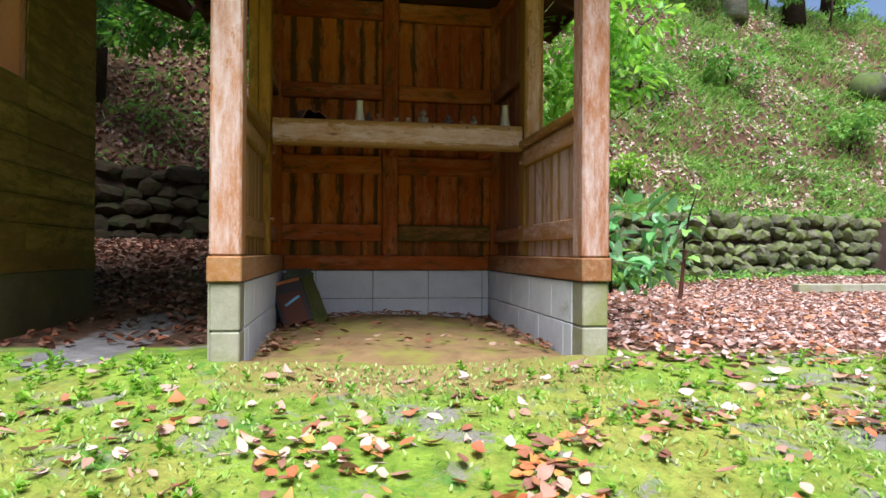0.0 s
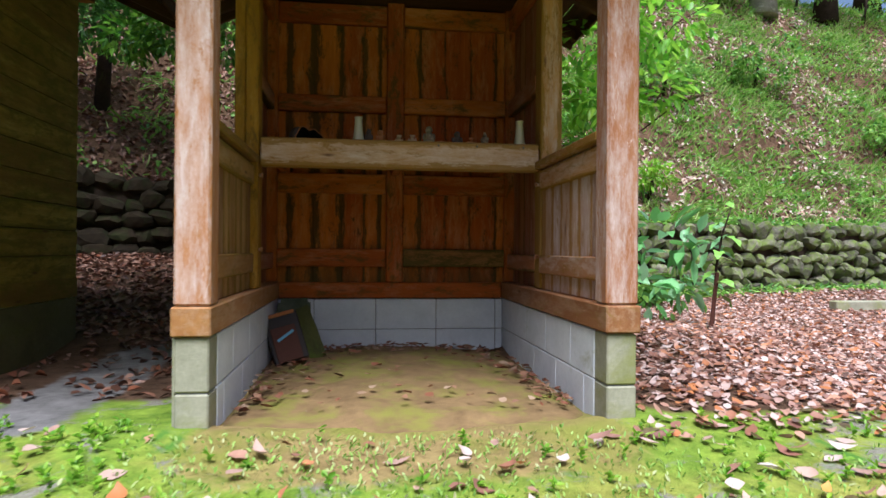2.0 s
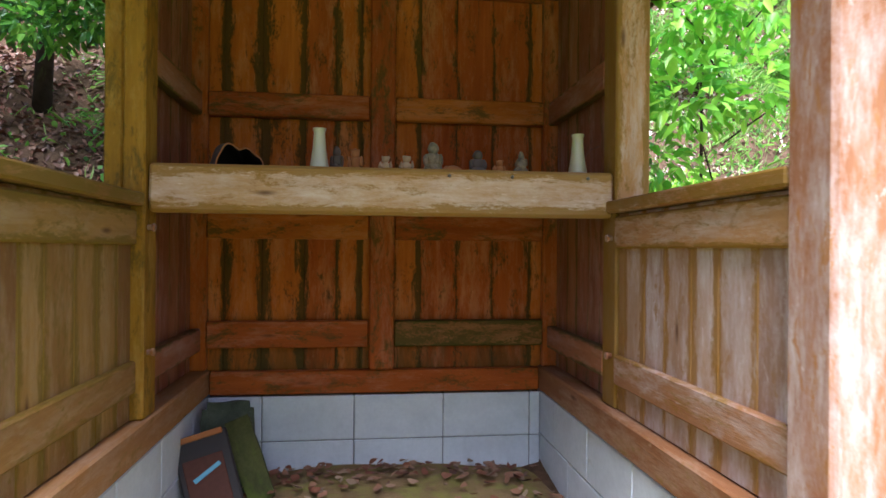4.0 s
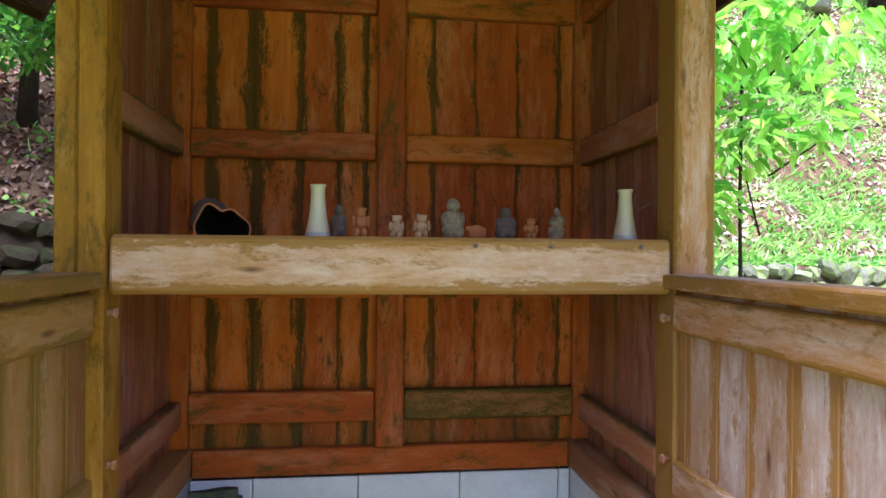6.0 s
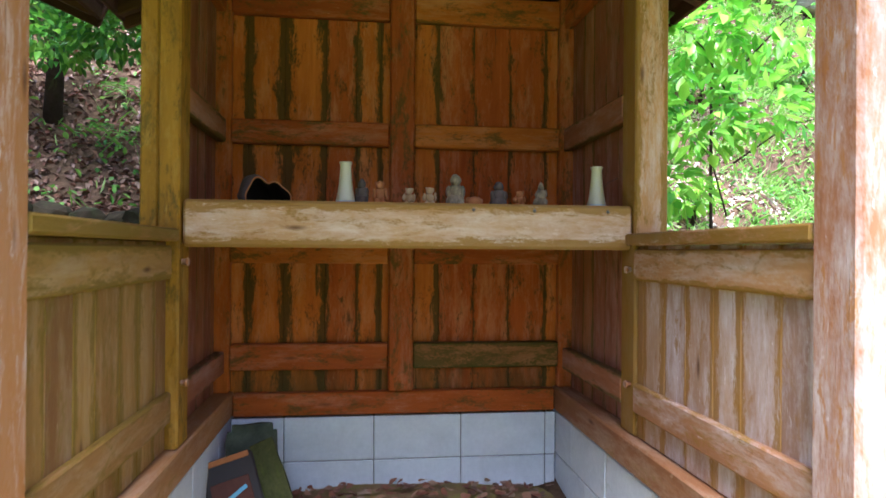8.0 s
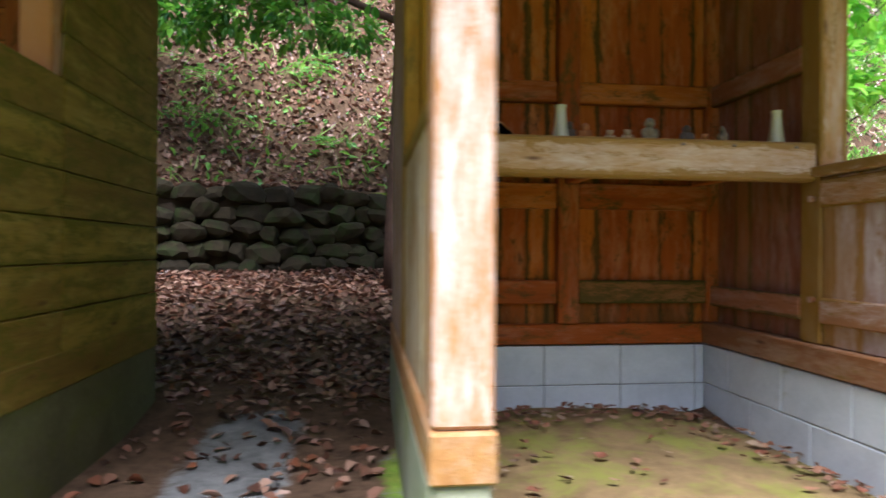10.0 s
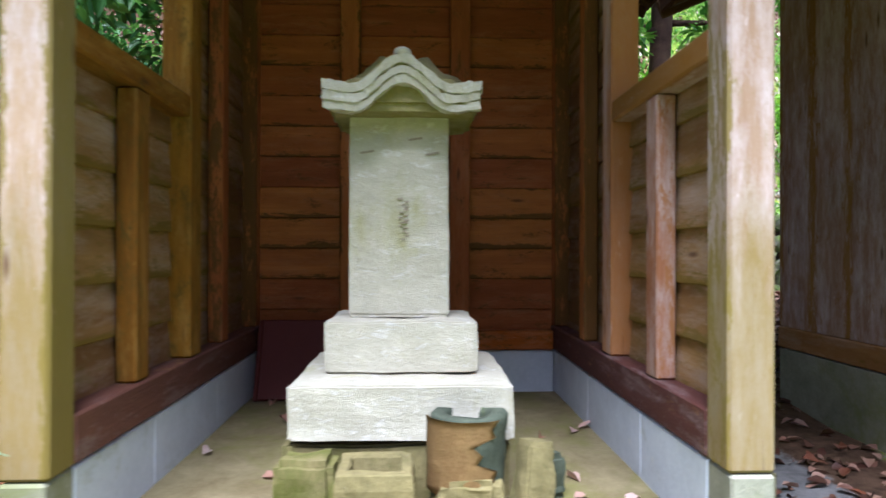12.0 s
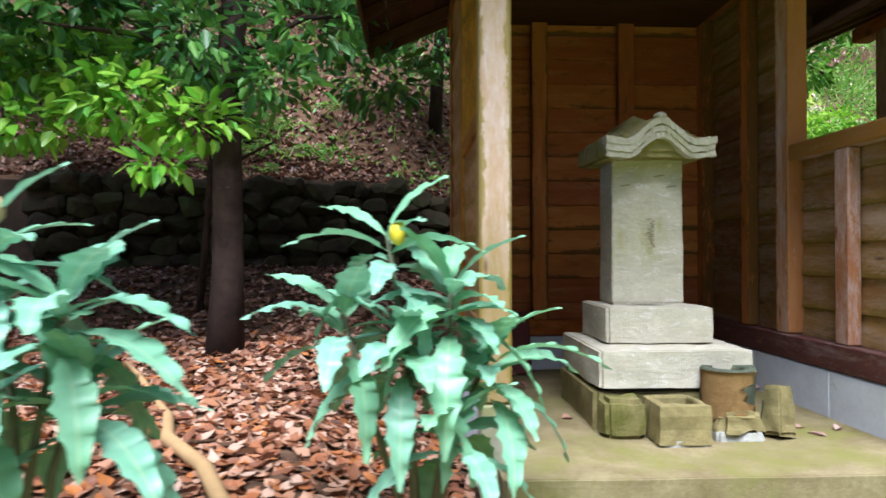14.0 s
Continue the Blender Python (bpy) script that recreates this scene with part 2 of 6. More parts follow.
WOOD_ALGAE = wood("algae_stained_outer_board", (0.31, 0.205, 0.045), (0.15, 0.085, 0.018), (0.4, 0.31, 0.1), 0.25, 0.65, 0.6, moss=(0.1, 0.082, 0.004))
WOOD_OUT = wood("stained_outer_panel_board", (0.52, 0.33, 0.15), (0.34, 0.19, 0.075), (0.7, 0.66, 0.6), 0.55, 0.45, 0.3, moss=(0.15, 0.07, 0.02))
WOOD_LEFT = wood("ochre_mouldy_panel_board", (0.36, 0.2, 0.07), (0.2, 0.095, 0.03), (0.44, 0.31, 0.19), 0.35, 0.5, 0.8, moss=(0.17, 0.1, 0.008))
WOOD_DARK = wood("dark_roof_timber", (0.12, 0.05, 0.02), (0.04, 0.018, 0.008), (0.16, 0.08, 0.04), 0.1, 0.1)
WOOD_PALE = wood("pale_new_post_timber", (0.4, 0.28, 0.19), (0.3, 0.19, 0.115), (0.54, 0.46, 0.44), 0.55, 0.2, 0.3, moss=(0.2, 0.145, 0.022), foot=0.28, grain_depth=0.35)
BLOCK = stone("grey_concrete_block", (0.74, 0.77, 0.81), (0.57, 0.6, 0.64), (0.27, 0.28, 0.14), 0.3, 0.2, 4.0, 0.25)
BLOCK_MOSSY = stone("mossy_concrete_block", (0.44, 0.42, 0.32), (0.24, 0.24, 0.17), (0.2, 0.21, 0.06), 0.6, 0.15, 5.0, 0.35)
RENDER_DARK = stone("dark_algae_render", (0.17, 0.15, 0.075), (0.09, 0.08, 0.04), (0.1, 0.1, 0.02), 0.6, 0.05, 3.0, 0.3)
MORTAR = stone("grey_mortar", (0.3, 0.31, 0.31), (0.18, 0.19, 0.19), mossy=0.4, white=0.0)
SLAB = stone("moss_stained_concrete_slab", (0.33, 0.28, 0.15), (0.17, 0.13, 0.06), (0.16, 0.155, 0.04), 0.72, 0.1, 4.0, 0.5)
TUFF = stone("pale_tuff", (0.6, 0.565, 0.45), (0.44, 0.41, 0.315), (0.34, 0.32, 0.15), 0.42, 0.5, 8.0, 0.6, 0.0, 2.0)
TUFF_CAP = stone("yellow_green_lichened_tuff", (0.42, 0.37, 0.18), (0.24, 0.21, 0.08), (0.2, 0.17, 0.03), 0.65, 0.12, 8.0, 0.5)
TUFF_MOSS = stone("mossy_tuff", (0.34, 0.28, 0.12), (0.15, 0.13, 0.055), (0.09, 0.1, 0.015), 0.62, 0.15, 7.0, 0.6)
# Left-hand wall stones: the shade they lie in is put into the colour.
WALL_SHADE = stone("dark_damp_field_stone", (0.06, 0.043, 0.023), (0.02, 0.014, 0.008), (0.026, 0.036, 0.009), 0.7, 0.0, 3.0, 0.6, 0.6)
WALL_STONE = stone("mossy_field_stone", (0.25, 0.235, 0.17), (0.06, 0.06, 0.042), (0.11, 0.16, 0.024), 0.85, 0.14, 5.0, 0.8, 0.9)
BOULDER = stone("dark_mossy_boulder", (0.12, 0.12, 0.08), (0.05, 0.05, 0.03), (0.1, 0.15, 0.03), 0.7, 0.1, 4.0, 0.8)
EARTH = stone("dark_earth", (0.09, 0.06, 0.04), (0.03, 0.02, 0.014), (0.05, 0.07, 0.015), 0.4, 0.0, 6.0, 0.8)
SOIL = stone("mossy_trodden_soil", (0.33, 0.22, 0.1), (0.15, 0.095, 0.042), (0.2, 0.2, 0.035), 0.72, 0.05, 7.0, 0.9)
GROUND = ground_mat()
# Bark colour lowered to carry the shade the trunks stand in.
BARK = stone("dark_bark", (0.07, 0.044, 0.033), (0.022, 0.014, 0.011), (0.08, 0.09, 0.03), 0.25, 0.1, 9.0, 0.8)
RED_BARK = stone("reddish_brown_bark", (0.15, 0.085, 0.06), (0.06, 0.032, 0.024), (0.1, 0.1, 0.03), 0.25, 0.1, 9.0, 0.8)
PALE_BARK = stone("pale_lichened_bark", (0.42, 0.4, 0.36), (0.2, 0.18, 0.15), (0.12, 0.13, 0.05), 0.2, 0.5, 5.0, 0.8)
LITTER = leaf_mat("fallen_leaf", [(0.21, 0.09, 0.065), (0.4, 0.23, 0.18), (0.58, 0.41, 0.35), (0.74, 0.62, 0.58), (0.48, 0.27, 0.19), (0.3, 0.14, 0.1), (0.55, 0.21, 0.07), (0.68, 0.54, 0.5)], 0.2, 0.6, 0.45, 0.4)
# Moist leaves, coloured darker still to hold the shade behind the sheds.
DAMP_SHADE_LITTER = leaf_mat("damp_fallen_leaf", [(0.05, 0.021, 0.014), (0.12, 0.05, 0.03), (0.26, 0.125, 0.08), (0.38, 0.23, 0.165), (0.22, 0.07, 0.03), (0.08, 0.03, 0.017)], 0.12, 0.5, 0.45, 0.45)
PALE_LITTER = leaf_mat("bleached_fallen_leaf", [(0.36, 0.22, 0.16), (0.55, 0.4, 0.33), (0.7, 0.58, 0.52), (0.45, 0.27, 0.18), (0.74, 0.66, 0.58), (0.3, 0.16, 0.1)], 0.2, 0.6, 0.3, 0.4)
INDOOR_LITTER = leaf_mat("dusty_fallen_leaf", [(0.14, 0.05, 0.03), (0.26, 0.1, 0.055), (0.36, 0.2, 0.12), (0.2, 0.06, 0.03), (0.42, 0.3, 0.2), (0.1, 0.04, 0.025)], 0.15, 0.6, 0.45, 0.3)
NEAR_LITTER = leaf_mat("pinkish_curled_leaf", [(0.2, 0.08, 0.05), (0.42, 0.22, 0.15), (0.6, 0.4, 0.31), (0.7, 0.55, 0.47), (0.5, 0.2, 0.1), (0.3, 0.12, 0.07), (0.62, 0.34, 0.08), (0.55, 0.13, 0.06)], 0.2, 0.6, 0.4, 0.35)
WARM_LITTER = leaf_mat("orange_brown_fallen_leaf", [(0.16, 0.06, 0.03), (0.31, 0.13, 0.065), (0.46, 0.26, 0.16), (0.56, 0.4, 0.3), (0.38, 0.16, 0.07), (0.24, 0.09, 0.045), (0.5, 0.18, 0.045)], 0.2, 0.6, 0.45, 0.35)
FRESH = leaf_mat("bright_green_leaf", [(0.13, 0.32, 0.02), (0.22, 0.46, 0.03), (0.38, 0.6, 0.06), (0.16, 0.38, 0.04)], 0.5, 0.4, 0.2)
EVERGREEN = leaf_mat("dark_evergreen_leaf", [(0.04, 0.13, 0.03), (0.075, 0.22, 0.04), (0.15, 0.34, 0.05), (0.05, 0.16, 0.07)], 0.25, 0.35, 0.3)
MIDGREEN = leaf_mat("mid_green_leaf", [(0.06, 0.2, 0.02), (0.11, 0.31, 0.03), (0.24, 0.48, 0.05), (0.08, 0.24, 0.05)], 0.45, 0.35, 0.25)
UNDER = leaf_mat("undergrowth_leaf", [(0.1, 0.26, 0.035), (0.18, 0.4, 0.055), (0.32, 0.54, 0.09), (0.14, 0.36, 0.12)], 0.4, 0.5, 0.25)
GRASS = leaf_mat("grass_blade", [(0.18, 0.37, 0.05), (0.3, 0.53, 0.08), (0.42, 0.6, 0.17), (0.52, 0.54, 0.28)], 0.4, 0.5, 0.2)
BLUE_LEAF = leaf_mat("blue_green_broad_leaf", [(0.18, 0.5, 0.12), (0.26, 0.6, 0.24), (0.4, 0.68, 0.4)], 0.4, 0.35, 0.2, 0.6)
SPRAY = leaf_mat("spray_green_leaf", [(0.14, 0.42, 0.03), (0.24, 0.56, 0.04), (0.42, 0.72, 0.08), (0.16, 0.46, 0.07)], 0.5, 0.35, 0.25)
YELLOW = plain("yellow_bud", (0.62, 0.5, 0.03), 0.5)
ORANGE = plain("orange_clay", (0.42, 0.16, 0.05), 0.8, vary=0.5)
BUFF = plain("buff_clay", (0.5, 0.33, 0.17), 0.8, vary=0.5)
GREY_CLAY = plain("grey_blackened_clay", (0.13, 0.095, 0.075), 0.8, vary=0.6)
MOTTLED = stone("mottled_grey_clay", (0.5, 0.38, 0.22), (0.1, 0.085, 0.07), mossy=0.05, white=0.2, scale=28.0)
BLACK_CLAY = plain("soot_black_clay", (0.012, 0.011, 0.012), 0.9)
PORCELAIN = plain("ivory_glazed_ceramic", (0.52, 0.46, 0.29), 0.3, 0.5, 0.2, 14.0, 0.03)
TILE = plain("dark_fired_roof_tile", (0.032, 0.026, 0.025), 0.7)
RUST = plain("rust_red_paint", (0.1, 0.035, 0.022), 0.8, vary=0.7, scale=60)
BLUE = plain("pale_blue_paint", (0.16, 0.4, 0.55), 0.6)
DARK_RED = plain("dark_red_lacquer", (0.12, 0.02, 0.015), 0.6)
METAL = plain("rusty_nail_head", (0.16, 0.13, 0.12), 0.5)

# ---------------------------------------------------------------- building helpers
PLACE = {}
MESHES = {}


def thing(name, at, label, category, group="", kind=""):
    """An Empty at a thing's base."""
    ob = new(name)
    ob.empty_display_size = 0.1
    ob.matrix_basis = Matrix.Translation(at)
    PLACE[ob.name] = Matrix.Translation(at)
    return tagged(ob, label, category, group, kind)


def part(name, data, material, parent=None, label="", m=Matrix()):
    """One mesh object from a bmesh or a mesh, at the world pose m, under parent."""
    if isinstance(data, bmesh.types.BMesh):
        me = bpy.data.meshes.new(name)
        data.to_mesh(me)
        data.free()
    else:
        me = data
    if material and not me.materials:
        me.materials.append(material)
    ob = new(name, me)
    if parent:
        ob.parent = parent
        ob.matrix_basis = PLACE[parent.name].inverted() @ m
    else:
        ob.matrix_basis = m
    PLACE[ob.name] = m.copy()
    return tagged(ob, label)


def smooth(me, on=True):
    me.polygons.foreach_set("use_smooth", [on] * len(me.polygons))
    return me


def box_mesh(l, w, h, mat, bevel=0.006, wobble=0.0):
    """A bevelled box centred on 0, its long side on x; shared by boxes of one size."""
    key = (round(l, 3), round(w, 3), round(h, 3), mat.name, bevel, wobble)
    if key not in MESHES:
        bm = bmesh.new()
        bmesh.ops.create_cube(bm, size=1)
        bmesh.ops.scale(bm, vec=(l, w, h), verts=bm.verts)
        if bevel:
            bmesh.ops.bevel(bm, geom=bm.edges[:], offset=min(bevel, 0.3 * min(l, w, h)), segments=1, affect="EDGES")
        if wobble:
            rnd = random.Random(str(key))
            for v in bm.verts:
                v.co += Vector([rnd.uniform(-wobble, wobble) for _ in range(3)])
        me = bpy.data.meshes.new("piece")
        bm.to_mesh(me)
        bm.free()
        me.materials.append(mat)
        MESHES[key] = me
    return MESHES[key]


AXES = {"x": Matrix(), "y": Matrix(((0, -1, 0), (1, 0, 0), (0, 0, 1))).to_4x4(), "z": Matrix(((0, 1, 0), (0, 0, 1), (1, 0, 0))).to_4x4()}


def bx(name, x0, x1, y0, y1, z0, z1, mat, parent=None, label="", bevel=0.006, wobble=0.0, along=""):
    """A box between bounds, its grain along the longest side or the side named."""
    d = {"x": x1 - x0, "y": y1 - y0, "z": z1 - z0}
    a = along or max(d, key=d.get)
    size = {"x": (d["x"], d["y"], d["z"]), "y": (d["y"], d["x"], d["z"]), "z": (d["z"], d["x"], d["y"])}[a]
    m = Matrix.Translation(((x0 + x1) / 2, (y0 + y1) / 2, (z0 + z1) / 2)) @ AXES[a]
    if size[2] > size[1]:   # the broad face always lies along the piece's own y
        size, m = (size[0], size[2], size[1]), m @ pose(0, 0, 0, 90)
    return part(name, box_mesh(*size, mat, bevel, wobble), None, parent, label, m)


def bar(name, a, b, w, h, mat, parent=None, label="", bevel=0.006):
    """A sloping timber from a to b."""
    a, b = Vector(a), Vector(b)
    x = (b - a).normalized()
    y = Vector((0, 0, 1)).cross(x)
    y = y.normalized() if y.length > 1e-4 else Vector((0, 1, 0))
    z = x.cross(y)
    m = Matrix.Translation((a + b) / 2) @ Matrix((x, y, z)).transposed().to_4x4()
    return part(name, box_mesh((b - a).length, w, h, mat, bevel), None, parent, label, m)


def tube_bm(points, radii, segs=8, bm=None):
    """A tapering tube along points."""
    bm = bm or bmesh.new()
    pts = [Vector(p) for p in points]
    rings = []
    for i, p in enumerate(pts):
        d = (pts[min(i + 1, len(pts) - 1)] - pts[max(i - 1, 0)]).normalized()
        s = d.cross(Vector((0.31, 0.9, 0.2))).normalized()
        u = d.cross(s)
        rings.append([bm.verts.new(p + radii[i] * (math.cos(2 * math.pi * j / segs) * s + math.sin(2 * math.pi * j / segs) * u)) for j in range(segs)])
    for r0, r1 in zip(rings, rings[1:]):
        for j in range(segs):
            f = bm.faces.new((r0[j], r0[(j + 1) % segs], r1[(j + 1) % segs], r1[j]))
            f.smooth = True
    bm.faces.new(rings[0][::-1])
    bm.faces.new(rings[-1])
    return bm


def lathe_bm(profile, segs=20, bm=None, at=(0, 0, 0)):
    """Turned about z from (radius, height) pairs."""
    bm = bm or bmesh.new()
    rings = [[bm.verts.new((at[0] + r * math.cos(2 * math.pi * j / segs), at[1] + r * math.sin(2 * math.pi * j / segs), at[2] + z)) for j in range(segs)] for r, z in profile]
    for r0, r1 in zip(rings, rings[1:]):
        for j in range(segs):
            bm.faces.new((r0[j], r0[(j + 1) % segs], r1[(j + 1) % segs], r1[j])).smooth = True
    bm.faces.new(rings[0][::-1])
    bm.faces.new(rings[-1])
    return bm


def ball(bm, at, r, sub=2):
    """An ellipsoid added to bm."""
    made = bmesh.ops.create_icosphere(bm, subdivisions=sub, radius=1)["verts"]
    for v in made:
        v.co = Vector((at[0] + v.co.x * r[0], at[1] + v.co.y * r[1], at[2] + v.co.z * r[2]))
    for f in bm.faces:
        f.smooth = True


def rough_bm(bm, amount, scale):
    """Worn, uneven surface."""
    bm.normal_update()
    for v in bm.verts:
        v.co += v.normal * amount * noise.noise(v.co * scale)


def block_bm(x0, x1, y0, y1, z0, z1, cuts=5, amount=0.006, scale=9.0, bevel=0.012, taper=0.0):
    """A hewn stone block with uneven faces."""
    bm = bmesh.new()
    bmesh.ops.create_cube(bm, size=1)
    bmesh.ops.bevel(bm, geom=bm.edges[:], offset=bevel / max(x1 - x0, z1 - z0), segments=2, affect="EDGES")
    bmesh.ops.subdivide_edges(bm, edges=[e for e in bm.edges if e.calc_length() > 0.3], cuts=cuts, use_grid_fill=True)
    for v in bm.verts:
        s = 1 - taper * (v.co.z + 0.5)
        v.co = Vector(((x0 + x1) / 2 + v.co.x * s * (x1 - x0), (y0 + y1) / 2 + v.co.y * s * (y1 - y0), (z0 + z1) / 2 + v.co.z * (z1 - z0)))
    rough_bm(bm, amount, scale)
    return bm


def leaves_mesh(name, pos, length, width, aim, rng, spread=0.6, fold=0.25, curl=0.15):
    """Many small leaves in one mesh. pos: n x 3; aim: n x 3 directions of the tips; each leaf is two folded halves."""
    n = len(pos)
    d = aim + rng.normal(0, spread, (n, 3))
    d /= np.linalg.norm(d, axis=1)[:, None] + 1e-9
    up = np.array([0, 0, 1.0]) + rng.normal(0, 0.35, (n, 3))
    s = np.cross(d, up)
    s /= np.linalg.norm(s, axis=1)[:, None] + 1e-9
    u = np.cross(s, d)
    l = (length * rng.uniform(0.6, 1.25, n))[:, None]
    w = (width * rng.uniform(0.7, 1.2, n))[:, None]
    f = fold * w * rng.uniform(0.3, 1.6, n)[:, None]
    c = curl * l * rng.uniform(-0.4, 1.2, n)[:, None]
    v = np.empty((n, 6, 3))
    v[:, 0] = pos
    v[:, 1] = pos + d * l * 0.32 + s * w * 0.5 + u * f
    v[:, 2] = pos + d * l * 0.7 + s * w * 0.38 + u * (f - c * 0.4)
    v[:, 3] = pos + d * l - u * c
    v[:, 4] = pos + d * l * 0.7 - s * w * 0.38 + u * (f - c * 0.4)
    v[:, 5] = pos + d * l * 0.32 - s * w * 0.5 + u * f
    base = np.arange(n)[:, None] * 6
    faces = np.concatenate([base + np.array([[0, 1, 2, 3]]), base + np.array([[0, 3, 4, 5]])]).astype(np.int32)
    me = bpy.data.meshes.new(name)
    me.vertices.add(n * 6)
    me.vertices.foreach_set("co", v.reshape(-1))
    me.loops.add(faces.size)
    me.loops.foreach_set("vertex_index", faces.reshape(-1))
    me.polygons.add(len(faces))
    me.polygons.foreach_set("loop_start", np.arange(len(faces), dtype=np.int32) * 4)
    me.update(calc_edges=True)
    return me


def crisp_leaves(name, pos, length, width, aim, rng):
    """Fewer, better leaves: five stations, a folded midrib, curled tips and edges."""
    n = len(pos)
    d = aim / (np.linalg.norm(aim, axis=1)[:, None] + 1e-9)
    up = np.array([0, 0, 1.0]) + rng.normal(0, 0.3, (n, 3))
    s = np.cross(d, up)
    s /= np.linalg.norm(s, axis=1)[:, None] + 1e-9
    u = np.cross(s, d)
    l = (length * rng.uniform(0.55, 1.3, n))[:, None]
    w = (width * rng.uniform(0.7, 1.25, n))[:, None]
    fold, curl, cup = (rng.uniform(-0.1, 0.5, n)[:, None] * w, rng.uniform(-0.15, 0.45, n)[:, None] * l, rng.uniform(-0.3, 0.7, n)[:, None] * w)
    st, prof = (0.0, 0.14, 0.34, 0.58, 0.82, 1.0), (0.02, 0.3, 0.48, 0.46, 0.24, 0.0)
    v = np.empty((n, 18, 3))
    for i, (t, p) in enumerate(zip(st, prof)):
        mid = pos + d * l * t + u * curl * (t - 0.45) ** 2 * 2.2
        jag = rng.uniform(0.8, 1.2, (n, 2))
        v[:, i] = mid
        v[:, 6 + i] = mid + s * w * p * jag[:, :1] + u * (fold + cup * (t - 0.5)) * p
        v[:, 12 + i] = mid - s * w * p * jag[:, 1:] + u * (fold - cup * (t - 0.5)) * p
    q = [(i, i + 1, 7 + i, 6 + i) for i in range(5)] + [(i + 1, i, 12 + i, 13 + i) for i in range(5)]
    f = (np.arange(n)[:, None, None] * 18 + np.array(q)[None]).reshape(-1, 4).astype(np.int32)
    me = bpy.data.meshes.new(name)
    me.vertices.add(n * 18)
    me.vertices.foreach_set("co", v.reshape(-1))
    me.loops.add(f.size)
    me.loops.foreach_set("vertex_index", f.reshape(-1))
    me.polygons.add(len(f))
    me.polygons.foreach_set("loop_start", np.arange(len(f), dtype=np.int32) * 4)
    me.update(calc_edges=True)
    return smooth(me)


# ---------------------------------------------------------------- terrain
def step01(v, a, b):
    s = np.clip((np.asarray(v, float) - a) / (b - a), 0, 1)
    return s * s * (3 - 2 * s)


def wall_y(x):
    return 8.22 + 0.12 * np.asarray(x, float)


AX_IN = (-0.48, 1.13)


def low_ground(x, y):
    """Ground in front of the stone wall."""
    x, y = np.asarray(x, float), np.asarray(y, float)
    # The rise below y = -5 is an unseen bank, added to block low sky.
    z = np.interp(y, [-60, -17, -5, -3, 0, 1.0, 1.8, 2.7, 4.7], [9.5, 8.5, 0.0, -0.25, -0.02, 0.17, 0.31, 0.40, 0.42])
    back = step01(x, 2.6, 0.2)
    z = z + back * np.interp(y, [4.3, 5.2, 6.3, 8.2, 9], [0, 0.12, 0.42, 0.58, 0.6])
    z = z + (1 - back) * np.interp(y, [4.5, 8.2, 9], [0, 0.04, 0.22])
    z = z + 0.16 * step01(x, -3.35, -4.1) * step01(y, 1.2, 2.4)
    z = z + 0.10 * np.exp(-((x - 2.5) ** 2 / 0.9 + (y - 5.0) ** 2 / 0.9))
    z = z - 0.09 * step01(x, 1.8, 3.4) * step01(y, 2.0, 3.0)
    z = z - 0.07 * step01(x, AX_IN[0] - 0.06, AX_IN[0] + 0.1) * step01(x, AX_IN[1] + 0.06, AX_IN[1] - 0.1) * step01(y, 2.75, 3.0) * step01(y, 4.85, 4.6)
    return z + 0.014 * np.sin(3.1 * x + 1.3 * y) * np.cos(2.3 * y - x) * step01(y, -3, 0.5)


def high_ground(x, s):
    """Bank above the wall, s metres behind it, and the wood on its crest."""
    x, s = np.asarray(x, float), np.asarray(s, float)
    top = 1.45 + 0.36 * step01(x, 3.0, -0.5) + 0.25 * step01(x, -2.5, -4.5)
    z = top + np.interp(s, [0, 0.25, 1.2, 5.0, 6.0, 12, 30, 400], [0, 0.04, 0.9, 5.45, 6.0, 7.2, 14, 40])
    z = z + 0.2 * step01(x, 2.0, 3.5) * (step01(s, 1.55, 1.72) - step01(s, 0.7, 2.6)) + 0.16 * step01(x, 3.0, 5.0) * (step01(s + 0.1 * np.sin(1.3 * x), 3.2, 3.35) - step01(s, 2.5, 4.0))
    return z + (0.10 * np.sin(2.1 * x + 2.7 * s) + 0.07 * np.sin(5.3 * x - 3.1 * s)) * step01(s, 0.3, 1.0) * step01(s, 30, 7)


def ground_z(x, y):
    s = np.asarray(y, float) - wall_y(x)
    return np.where(s < 0.15, low_ground(x, np.minimum(y, wall_y(x) + 0.1)), high_ground(x, s - 0.15))


